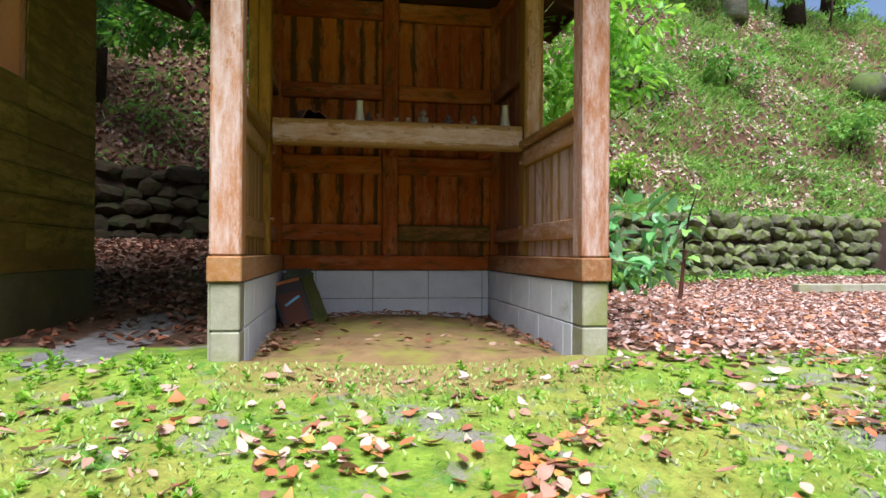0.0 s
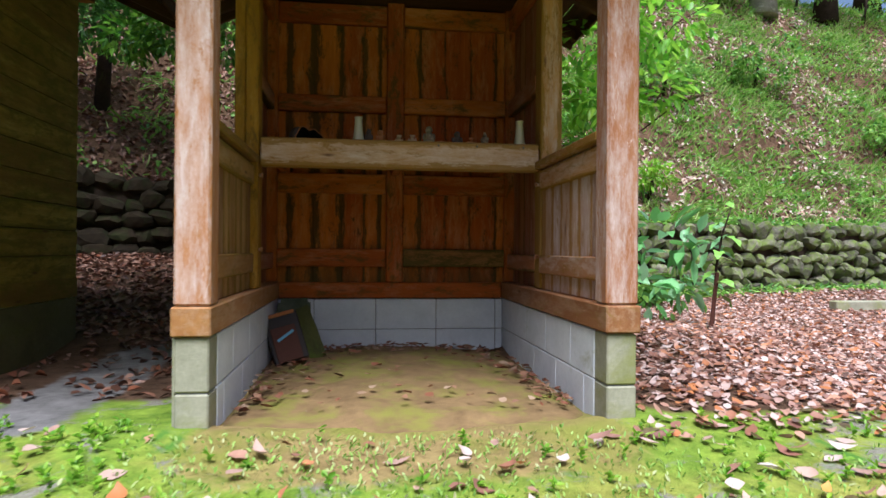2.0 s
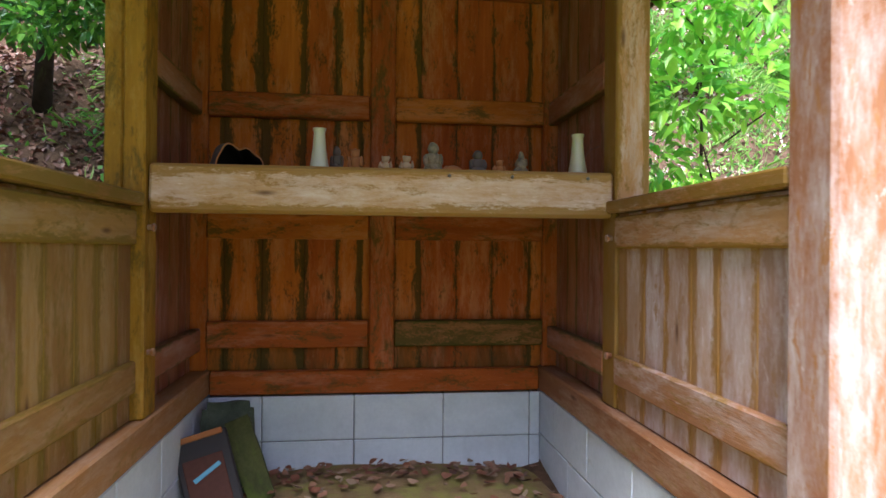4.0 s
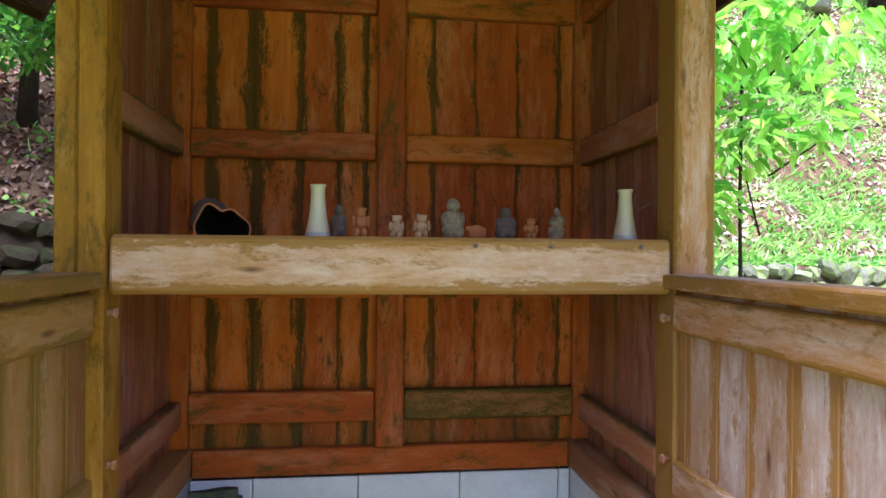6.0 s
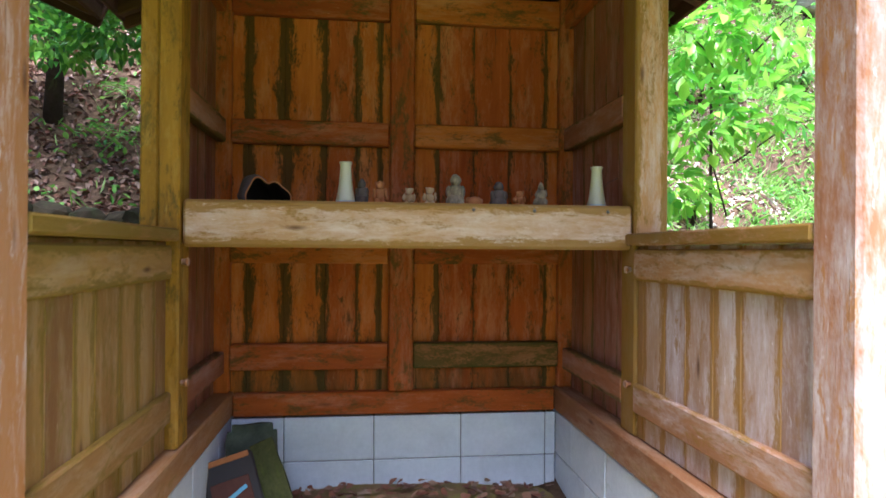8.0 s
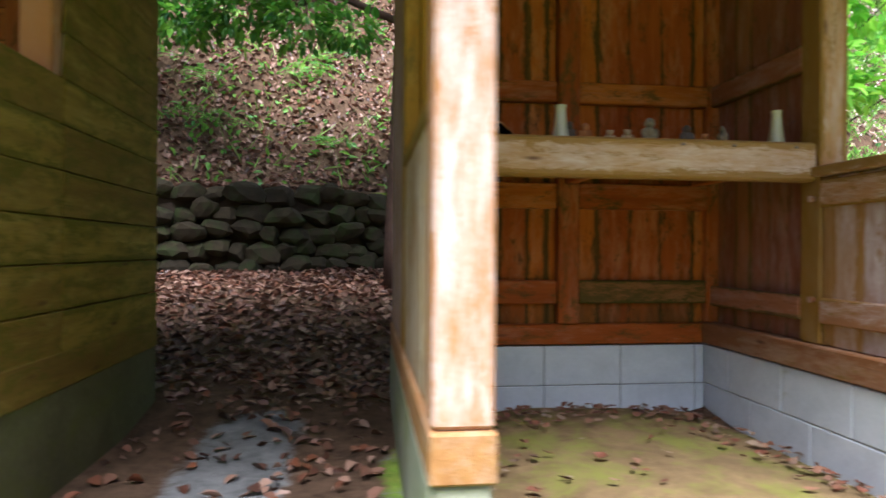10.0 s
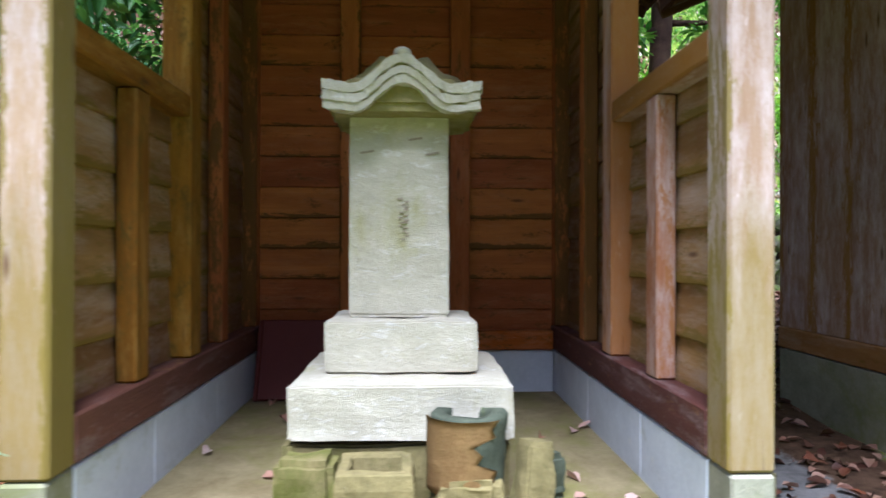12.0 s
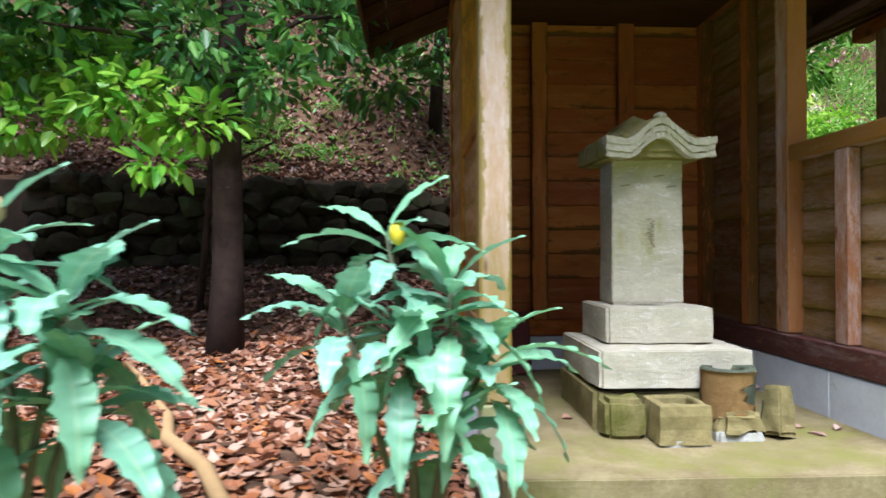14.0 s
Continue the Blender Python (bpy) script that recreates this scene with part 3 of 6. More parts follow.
# ---------------------------------------------------------------- ground
def build_ground():
    xs = np.concatenate([[-300, -120, -60, -30, -18], np.arange(-12, 14.01, 0.11), [18, 30, 60, 120, 300]])
    ss = np.concatenate([[-300, -120, -60, -30, -18], np.arange(-12.5, 0.0, 0.11), [0.10, 0.149]])
    hs = np.concatenate([[0.151], np.arange(0.25, 8.2, 0.14), [9, 11, 15, 25, 60, 150, 400]])
    rows = []
    for s in ss:
        y = wall_y(xs) + s
        rows.append(np.stack([xs, y, low_ground(xs, y)], 1))
    for s in hs:
        rows.append(np.stack([xs, wall_y(xs) + s, high_ground(xs, s - 0.15)], 1))
    v = np.concatenate(rows)
    n, r = len(xs), len(rows)
    i = (np.arange(r - 1)[:, None] * n + np.arange(n - 1)[None]).reshape(-1)
    f = np.stack([i, i + 1, i + 1 + n, i + n], 1)
    me = bpy.data.meshes.new("ground")
    me.from_pydata(v.tolist(), [], f.tolist())
    x, y = v[:, 0], v[:, 1]
    behind = step01(y, -4.5, -6)
    right = step01(x - 0.25 * (y - 3), 1.0, 1.5) * step01(y, 2.5, 3.1)
    back = step01(y, 3.6, 4.4) * step01(x, 1.4, 1.0)
    left = step01(x, -3.1, -3.5) * step01(y, 1.5, 2.1)
    between = step01(x, -0.45, -0.7) * step01(y, 3.0, 3.4) * 0.75
    slope = 0.36 * step01(y - wall_y(x), 0.1, 0.2) + 0.35 * step01(x, 1.5, -1.0) * step01(y - wall_y(x), 0.1, 0.2)
    litter = np.maximum.reduce([right, np.where(y > wall_y(x) + 0.15, 0, back), left, between, slope, behind])
    gap = np.exp(-((x + 1.15) / 0.3) ** 2) * step01(y, 2.4, 2.9) * step01(y, 4.9, 4.3)
    near = np.exp(-(((x - 2.0) / 0.8) ** 2 + ((y - 1.75) / 0.42) ** 2)) + 0.7 * np.exp(-(((x + 0.1) / 0.4) ** 2 + ((y - 1.35) / 0.12) ** 2)) + 0.8 * np.exp(-(((x + 0.75) / 0.35) ** 2 + ((y - 1.55) / 0.2) ** 2))
    for key, val in (("litter", litter), ("path", 0.85 * gap + 0.75 * near), ("bare", 0.95 * step01(y, 2.0, 2.55) * step01(x, AX_IN[0] - 0.15, AX_IN[0] + 0.2) * step01(x, AX_IN[1] + 0.15, AX_IN[1] - 0.2))):
        at = me.attributes.new(key, "FLOAT", "POINT")
        at.data.foreach_set("value", val.astype(np.float32))
    smooth(me)
    return tagged(part("ground", me, GROUND), "mossy earth ground rising into a leaf-strewn bank", "ground", kind="structure")


build_ground()


# ---------------------------------------------------------------- roofs
def roof(parent, cx, y0, y1, half, z_eave, z_ridge, mat=WOOD_DARK):
    """A gable roof with its ridge along y: boarding, rafters, barge boards and ridge."""
    for side in (-1, 1):
        a, b = Vector((cx, 0, z_ridge)), Vector((cx + side * half, 0, z_eave))
        for i in range(9):
            t0, t1 = i / 9, (i + 1) / 9
            p, q = a.lerp(b, t0), a.lerp(b, t1)
            n = Vector((side * (z_ridge - z_eave), 0, half)).normalized()
            mid = (p + q) / 2 + n * 0.05
            x = Vector((0, 1, 0))
            yv = (q - p).normalized()
            m = Matrix.Translation(mid + Vector((0, (y0 + y1) / 2, 0))) @ Matrix((x, yv, x.cross(yv))).transposed().to_4x4()
            part("roof_board", box_mesh(y1 - y0, (q - p).length - 0.004, 0.022, mat), None, parent, "", m)
        for i in range(6):
            y = y0 + 0.08 + (y1 - y0 - 0.16) * i / 5
            bar("rafter", a + Vector((side * 0.02, y, -0.01)), b + Vector((0, y, 0)), 0.05, 0.07, mat, parent)
        for y in (y0 - 0.013, y1 + 0.013):
            bar("barge_board", a + Vector((side * 0.012, y, 0.0)), b + Vector((side * 0.02, y, 0.0)), 0.024, 0.14, mat, parent)
        bx("fascia", cx + side * half - 0.012, cx + side * half + 0.012, y0, y1, z_eave - 0.03, z_eave + 0.07, mat, parent)
    bx("ridge_cap", cx - 0.07, cx + 0.07, y0 - 0.03, y1 + 0.03, z_ridge + 0.06, z_ridge + 0.14, mat, parent)


def blocks(parent, run, a0, a1, fixed0, fixed1, z0, z1, mat, length=0.4, first=0.0, joint=0.004):
    """One course of concrete blocks along x or y, recessed joints between."""
    p = a0 - first
    while p < a1 - 0.02:
        s, e = max(p, a0) + joint / 2, min(p + length, a1) - joint / 2
        if e - s > 0.02:
            if run == "x":
                bx("concrete_block", s, e, fixed0, fixed1, z0 + joint / 2, z1 - joint / 2, mat, parent, bevel=0.004, along="x")
            else:
                bx("concrete_block", fixed0, fixed1, s, e, z0 + joint / 2, z1 - joint / 2, mat, parent, bevel=0.004, along="y")
        p += length


def nail_row(parent, xs, y, z):
    for x in xs:
        bm = bmesh.new()
        bmesh.ops.create_icosphere(bm, subdivisions=1, radius=0.007)
        part("nail_head", bm, METAL, parent, "", Matrix.Translation((x, y, z)))


# ---------------------------------------------------------------- shed with the shelf
AX0, AX1, AY0, AYM, AY1 = -0.545, 1.195, 2.75, 3.80, 4.62   # outer sides, front, middle posts, back wall
AP = 0.13


def shelf_shed():
    rnd = random.Random(3)
    s = thing("shelf_shed", ((AX0 + AX1) / 2, AY0, 0.40), "open-fronted weathered wooden shed with a shelf, on a concrete block plinth", "shed")
    # plinth
    for x0, x1 in ((AX0 + 0.005, AX0 + 0.125), (AX1 - 0.125, AX1 - 0.005)):
        bx("plinth_core", x0 + 0.006, x1 - 0.006, AY0 + 0.012, AY1 + 0.1, 0.2, 0.728, MORTAR, s, bevel=0)
        bx("plinth_end_block", x0, x1, AY0 + 0.004, AY0 + 0.14, 0.533, 0.73, BLOCK_MOSSY, s, "moss-stained concrete block", along="z")
        bx("plinth_end_block", x0, x1, AY0 + 0.004, AY0 + 0.14, 0.25, 0.527, BLOCK_MOSSY, s, "moss-stained concrete block", along="z")
        blocks(s, "y", AY0 + 0.146, AY1 + 0.1, x0, x1, 0.53, 0.73, BLOCK, first=0.1)
        blocks(s, "y", AY0 + 0.146, AY1 + 0.1, x0, x1, 0.25, 0.53, BLOCK, first=0.28)
    bx("plinth_core", AX0 + 0.135, AX1 - 0.135, AY1 - 0.006, AY1 + 0.1, 0.2, 0.728, MORTAR, s, bevel=0)
    blocks(s, "x", AX0 + 0.13, AX1 - 0.13, AY1 - 0.012, AY1 + 0.105, 0.53, 0.73, BLOCK, first=0.17)
    blocks(s, "x", AX0 + 0.13, AX1 - 0.13, AY1 - 0.012, AY1 + 0.105, 0.25, 0.53, BLOCK, first=0.17)
    bx("plinth_render", AX0 - 0.006, AX0 + 0.004, AY0 + 0.02, AY1 + 0.1, 0.25, 0.73, BLOCK_MOSSY, s, "green-stained cement render", 0.002, along="y")
    # sills
    for x0, x1 in ((AX0 - 0.006, AX0 + AP + 0.004), (AX1 - AP - 0.004, AX1 + 0.006)):
        bx("sill", x0, x1, AY0 - 0.012, AY1 + 0.12, 0.735, 0.842, WOOD_SILL, s)
    bx("sill", AX0 + AP + 0.006, AX1 - AP - 0.006, AY1 - 0.01, AY1 + 0.1, 0.735, 0.838, WOOD_RAIL, s)
    # posts
    for x0 in (AX0, AX1 - AP):
        bx("front_post", x0, x0 + AP, AY0, AY0 + AP, 0.843, 2.698, WOOD_POST, s, "bleached and flaking front post", 0.01)
    bx("middle_post", AX0 + 0.005, AX0 + 0.06, AYM, AYM + 0.115, 0.843, 2.698, WOOD_OCHRE, s, "ochre mould-stained post")
    bx("middle_post", AX0 + 0.062, AX0 + 0.128, AYM - 0.004, AYM + 0.115, 0.843, 2.698, WOOD_OCHRE, s, "ochre mould-stained post")
    bx("middle_post", AX1 - 0.1, AX1 + 0.02, AYM, AYM + 0.115, 0.843, 2.698, WOOD_FLAKE, s, "bleached post")
    for x0 in (AX0 + 0.01, AX1 - 0.12):
        bx("back_post", x0, x0 + 0.11, AY1 - 0.01, AY1 + 0.1, 0.843, 2.698, WOOD_RAIL, s)
    bx("centre_stud", 0.278, 0.389, AY1 - 0.035, AY1 + 0.03, 0.842, 2.698, WOOD_RAIL, s, "orange-brown knotted stud", 0.008)
    # back wall: rails and vertical boards in two bays
    for x0, x1 in ((AX0 + 0.122, 0.276), (0.391, AX1 - 0.122)):
        for z0, z1 in ((0.942, 1.059), (1.42, 1.55), (1.954, 2.061), (2.53, 2.66)):
            bx("rail", x0, x1, AY1 - 0.018, AY1 + 0.028, z0, z1, WOOD_MOSSRAIL if x0 > 0 and z0 < 1 else WOOD_RAIL, s)
        joints = (x0 - 0.02, -0.358, -0.195, -0.01, 0.128, 0.238, x1 + 0.02) if x0 < 0 else (x0 - 0.02, 0.51, 0.675, 0.845, 1.015, x1 + 0.02)
        for p, e in zip(joints, joints[1:]):
            if e - p > 0.01:
                bx("wall_board", p, e, AY1 + 0.03, AY1 + 0.046 + rnd.uniform(-0.002, 0.002), 0.80, 2.698, WOOD_RED, s, along="z", bevel=0.003)
    # back bay side walls, inside and outside
    for side, xi, xo in (("l", AX0 + 0.055, AX0 + 0.02), ("r", AX1 - 0.055, AX1 - 0.02)):
        p = AYM + 0.117
        while p < AY1 - 0.02:
            w = rnd.uniform(0.1, 0.15)
            e = min(p + w, AY1 - 0.012)
            if e - p > 0.02:
                bx("wall_board", min(xi, xo), max(xi, xo), p, e, 0.843, 2.698, WOOD_INNER, s, along="z", bevel=0.003)
            p += w
        if side == "l":
            for i in range(3):
                p = AYM + 0.117 + 0.274 * i
                bx("outer_board", AX0 + 0.004, AX0 + 0.018, p + 0.0005, p + 0.2735, 0.845, 2.698, WOOD_SIDE, s, "", 0.002, along="z")
        q0, q1 = (xi + 0.001, xi + 0.045) if side == "l" else (xi - 0.045, xi - 0.001)
        for z0, z1 in ((0.93, 1.03), (1.954, 2.06), (2.53, 2.66)):
            bx("side_rail", q0, q1, AYM + 0.117, AY1 - 0.012, z0, z1, WOOD_INNER if z0 < 2.2 else WOOD_RAIL, s)
    # front bay side panels
    for side, x0, x1 in (("l", AX0 + 0.012, AX0 + 0.118), ("r", AX1 - 0.118, AX1 - 0.012)):
        y0, y1 = AY0 + AP + 0.001, AYM - 0.006
        bx("panel_cap", x0 - 0.012, x1 + 0.012, y0, y1 + 0.03 if side == "r" else y1, 1.505, 1.545, WOOD_FLAKE if side == "r" else WOOD_LEFT, s, "weathered panel cap")
        for z0, z1 in ((1.385, 1.492), (0.93, 1.03)):
            bx("panel_rail", x0 + 0.01, x1 - 0.01, y0, y1, z0, z1, WOOD_FLAKE if side == "r" else WOOD_LEFT, s)
        p = y0
        while p < y1:
            w = rnd.uniform(0.11, 0.16)
            e = min(p + w, y1)
            if e - p > 0.02:
                bx("panel_board", x0 + 0.028, x1 - 0.028, p, e, 0.845, 1.503, WOOD_SIDE if side == "r" else WOOD_LEFT, s, along="z", bevel=0.003)
            p += w
        if side == "l":
            p = y0
            while p < y1:
                e = min(p + 0.13, y1)
                bx("outer_board", x0 - 0.004, x0 + 0.008, p + 0.001, e - 0.001, 0.845, 1.503, WOOD_OUT, s, along="z", bevel=0.002)
                p += 0.13
    # shelf
    beam = bx("shelf_beam", AX0 + AP + 0.003, AX1 - 0.103, AYM + 0.01, AYM + 0.085, 1.488, 1.642, WOOD_BEAM, s, "bleached ochre-stained shelf beam", 0.01)
    for i in range(5):
        y = AYM + 0.087 + i * 0.142
        bx("shelf_board", AX0 + AP + 0.003, AX1 - 0.123, y, y + 0.14, 1.605, 1.636, WOOD_RED, s)
    for x in (AX0 + AP + 0.05, 0.333, AX1 - 0.2):
        bx("shelf_bearer", x - 0.025, x + 0.025, AYM + 0.087, AY1 - 0.04, 1.54, 1.603, WOOD_RAIL, s)
    for x, z in ((AX1 - 0.1, 1.42), (AX1 - 0.1, 1.02), (AX0 + 0.128, 1.44), (AX0 + 0.128, 1.05)):
        bm = lathe_bm([(0.009, 0), (0.009, 0.012), (0.013, 0.014), (0.012, 0.022)], 10)
        part("wooden_peg", bm, WOOD_POST, s, "", Matrix.Translation((x, AYM + 0.03, z)) @ pose(0, 0, 0, 0, -90 if x > 0.3 else 90, 0))
    nail_row(beam, (0.74, 0.53, 1.0), AYM + 0.006, 1.62)
    # top plates, ties and roof
    for x0 in (AX0 + 0.005, AX1 - 0.125):
        bx("top_plate", x0, x0 + 0.12, AY0 - 0.3, AY1 + 0.35, 2.70, 2.795, WOOD_RAIL, s)
    for y0 in (AY0, AYM, AY1 - 0.01):
        bx("tie_beam", AX0 + 0.127, AX1 - 0.127, y0, y0 + 0.11, 2.70, 2.79, WOOD_RAIL, s)
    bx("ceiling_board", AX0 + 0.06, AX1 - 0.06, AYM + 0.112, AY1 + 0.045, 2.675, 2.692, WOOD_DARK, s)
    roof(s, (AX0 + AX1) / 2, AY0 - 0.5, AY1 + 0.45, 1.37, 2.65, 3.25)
    return s


shelf_shed()


def soil_floor():
    """Trodden, mossy soil inside the shelf shed, a little mounded."""
    bm = bmesh.new()
    nx, ny = 40, 44
    x0, x1, y0, y1 = AX0 + 0.12, AX1 - 0.12, 2.30, AY1
    grid = []
    for j in range(ny + 1):
        row = []
        for i in range(nx + 1):
            u, v = i / nx, j / ny
            x, y = x0 + (x1 - x0) * u, y0 + (y1 - y0) * v
            z = 0.372 + 0.05 * math.sin(math.pi * u) * min(1, v * 2.2) + 0.014 * noise.noise(Vector((x * 4, y * 4, 0)))
            if v < 0.25:
                g = float(low_ground(x, y))
                z = g - 0.012 + (z - g + 0.012) * (v / 0.25)
            if u in (0, 1):
                z -= 0.02
            row.append(bm.verts.new((x, y, z)))
        grid.append(row)
    for j in range(ny):
        for i in range(nx):
            bm.faces.new((grid[j][i], grid[j][i + 1], grid[j + 1][i + 1], grid[j + 1][i])).smooth = True
    return tagged(part("soil_floor", bm, SOIL), "trodden yellowish soil floor with thin moss", "floor", kind="structure")


soil_floor()

# ---------------------------------------------------------------- shed with the stone monument
BX0, BX1, BY0, BYM, BY1 = -3.345, -1.675, 2.80, 3.66, 4.60
BP = 0.108


def monument_shed():
    rnd = random.Random(5)
    s = thing("monument_shed", ((BX0 + BX1) / 2, BY0, 0.46), "open-fronted wooden shed with lapped boards on a concrete plinth", "shed")
    for x0, x1 in ((BX0 + 0.003, BX0 + 0.103), (BX1 - 0.103, BX1 - 0.003)):
        bx("plinth_core", x0 + 0.006, x1 - 0.006, BY0 + 0.02, BY1 + 0.08, 0.3, 0.738, MORTAR, s, bevel=0)
        bx("plinth_end_block", x0, x1, BY0 - 0.004, BY0 + 0.11, 0.42, 0.742, BLOCK_MOSSY, s, "moss-stained concrete block", along="z")
        blocks(s, "y", BY0 + 0.114, BY1 + 0.08, x0, x1, 0.42, 0.742, BLOCK, length=0.6, first=0.15)
    blocks(s, "x", BX0 + 0.106, BX1 - 0.106, BY1 - 0.02, BY1 + 0.08, 0.42, 0.742, BLOCK, length=0.6, first=0.3)
    for x0, x1 in ((BX0 + 0.002, BX0 + BP), (BX1 - BP, BX1 - 0.002)):
        bx("sill", x0, x1, BY0 + BP + 0.002, BY1 + 0.08, 0.746, 0.862, WOOD_PURPLE, s, "dark red-brown sill")
    bx("sill", BX0 + BP + 0.002, BX1 - BP - 0.002, BY1 - 0.03, BY1 + 0.07, 0.746, 0.842, WOOD_RAIL, s)
    for x0 in (BX0, BX1 - BP):
        bx("front_post", x0, x0 + BP, BY0, BY0 + BP, 0.745, 2.698, WOOD_PALE, s, "pale weathered front post, mossy at the foot", 0.008)
        bx("middle_post", x0 + 0.004, x0 + 0.104, BYM, BYM + 0.11, 0.864, 2.698, WOOD_POST if x0 > -2.5 else WOOD_OCHRE, s)
        bx("back_post", x0 + 0.004, x0 + 0.104, BY1 - 0.03, BY1 + 0.07, 0.864, 2.698, WOOD_LAP, s)
    bx("outer_skirt", BX1 - 0.001, BX1 + 0.012, BY0 + BP + 0.002, BY1 + 0.08, 0.744, 0.866, WOOD_ALGAE, s, "algae-stained outer skirt board", 0.003)
    bx("plinth_render", BX1 - 0.002, BX1 + 0.006, BY0 + 0.01, BY1 + 0.08, 0.36, 0.742, RENDER_DARK, s, "dark algae-covered cement render", 0.002, along="y")
    # back wall: lapped boards behind studs
    z, i = 0.80, 0
    while z < 2.72:
        h = 0.152
        m = Matrix.Translation(((BX0 + BX1) / 2, BY1 + 0.052, z + h / 2)) @ pose(0, 0, 0, -6)
        part("lap_board", box_mesh(BX1 - BX0 - 0.04, h + 0.02, 0.016, WOOD_LAP, 0.003), None, s, "", m @ pose(0, 0, 0, 90))
        for xs, sg in ((BX0 + 0.026, -1), (BX1 - 0.026, 1)):
            for y0, y1, top in ((BY0 + BP + 0.003, BYM - 0.003, 1.68), (BYM + 0.112, BY1 - 0.033, 2.75)):
                if z + h <= top + 0.05:
                    m = Matrix.Translation((xs, (y0 + y1) / 2, z + h / 2 + 0.05)) @ pose(0, 0, 0, 0, sg * 5, 0) @ AXES["y"]
                    part("lap_board", box_mesh(y1 - y0, h + 0.02, 0.016, WOOD_MOSSY, 0.003), None, s, "", m @ pose(0, 0, 0, 90))
        for y0, y1, top in ((BY0 + BP + 0.003, BYM + 0.05, 1.68), (BYM + 0.053, BY1 + 0.06, 2.75)):
            if z + h <= top + 0.05:
                m = Matrix.Translation((BX1 + 0.008, (y0 + y1) / 2, z + h / 2 + 0.05)) @ pose(0, 0, 0, 0, 3.5, 0) @ AXES["y"]
                part("outer_lap_board", box_mesh(y1 - y0, h - 0.004, 0.011, WOOD_ALGAE, 0.003, 0.0015), None, s, "", m @ pose(0, 0, 0, 90))
        z += h
    for x0 in (-2.842, -2.30):
        bx("stud", x0, x0 + 0.1, BY1 - 0.02, BY1 + 0.03, 0.844, 2.698, WOOD_LAP, s)
    # front bay side panels: stud and top rail; back bay studs
    for x0, x1 in ((BX0 + 0.042, BX0 + 0.1), (BX1 - 0.1, BX1 - 0.042)):
        ym = (BY0 + BP + BYM) / 2
        bx("stud", x0, x1, ym - 0.045, ym + 0.045, 0.864, 1.69, WOOD_POST if x0 > -2.5 else WOOD_OCHRE, s)
        bx("stud", x0, x1, 4.03, 4.12, 0.864, 2.698, WOOD_LAP, s)
    for x0 in (BX0 + 0.004, BX1 - 0.104):
        bx("panel_rail", x0, x0 + 0.1, BY0 + BP + 0.002, BYM - 0.002, 1.692, 1.765, WOOD_SIDE if x0 > -2.5 else WOOD_OCHRE, s)
        bx("top_plate", x0 - 0.004, x0 + 0.104, BY0 - 0.35, BY1 + 0.35, 2.70, 2.795, WOOD_LAP, s)
    for y0 in (BY0, BYM, BY1 - 0.02):
        bx("tie_beam", BX0 + 0.11, BX1 - 0.11, y0, y0 + 0.1, 2.70, 2.79, WOOD_LAP, s)
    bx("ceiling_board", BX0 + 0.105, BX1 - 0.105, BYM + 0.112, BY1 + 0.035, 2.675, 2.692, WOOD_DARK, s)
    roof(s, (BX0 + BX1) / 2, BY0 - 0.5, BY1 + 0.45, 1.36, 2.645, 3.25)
    return s


monument_shed()
bm = block_bm(BX0 + 0.06, BX1 - 0.06, 2.66, BY1, 0.3, 0.538, 12, 0.006, 3.0, 0.01)
tagged(part("concrete_slab", bm, SLAB), "moss-stained concrete floor slab", "floor", kind="structure")


# ---------------------------------------------------------------- stone monument
CARVED = stone("brown_worn_carving", (0.42, 0.36, 0.27), (0.3, 0.25, 0.18), mossy=0.1, white=0.2, scale=20.0)


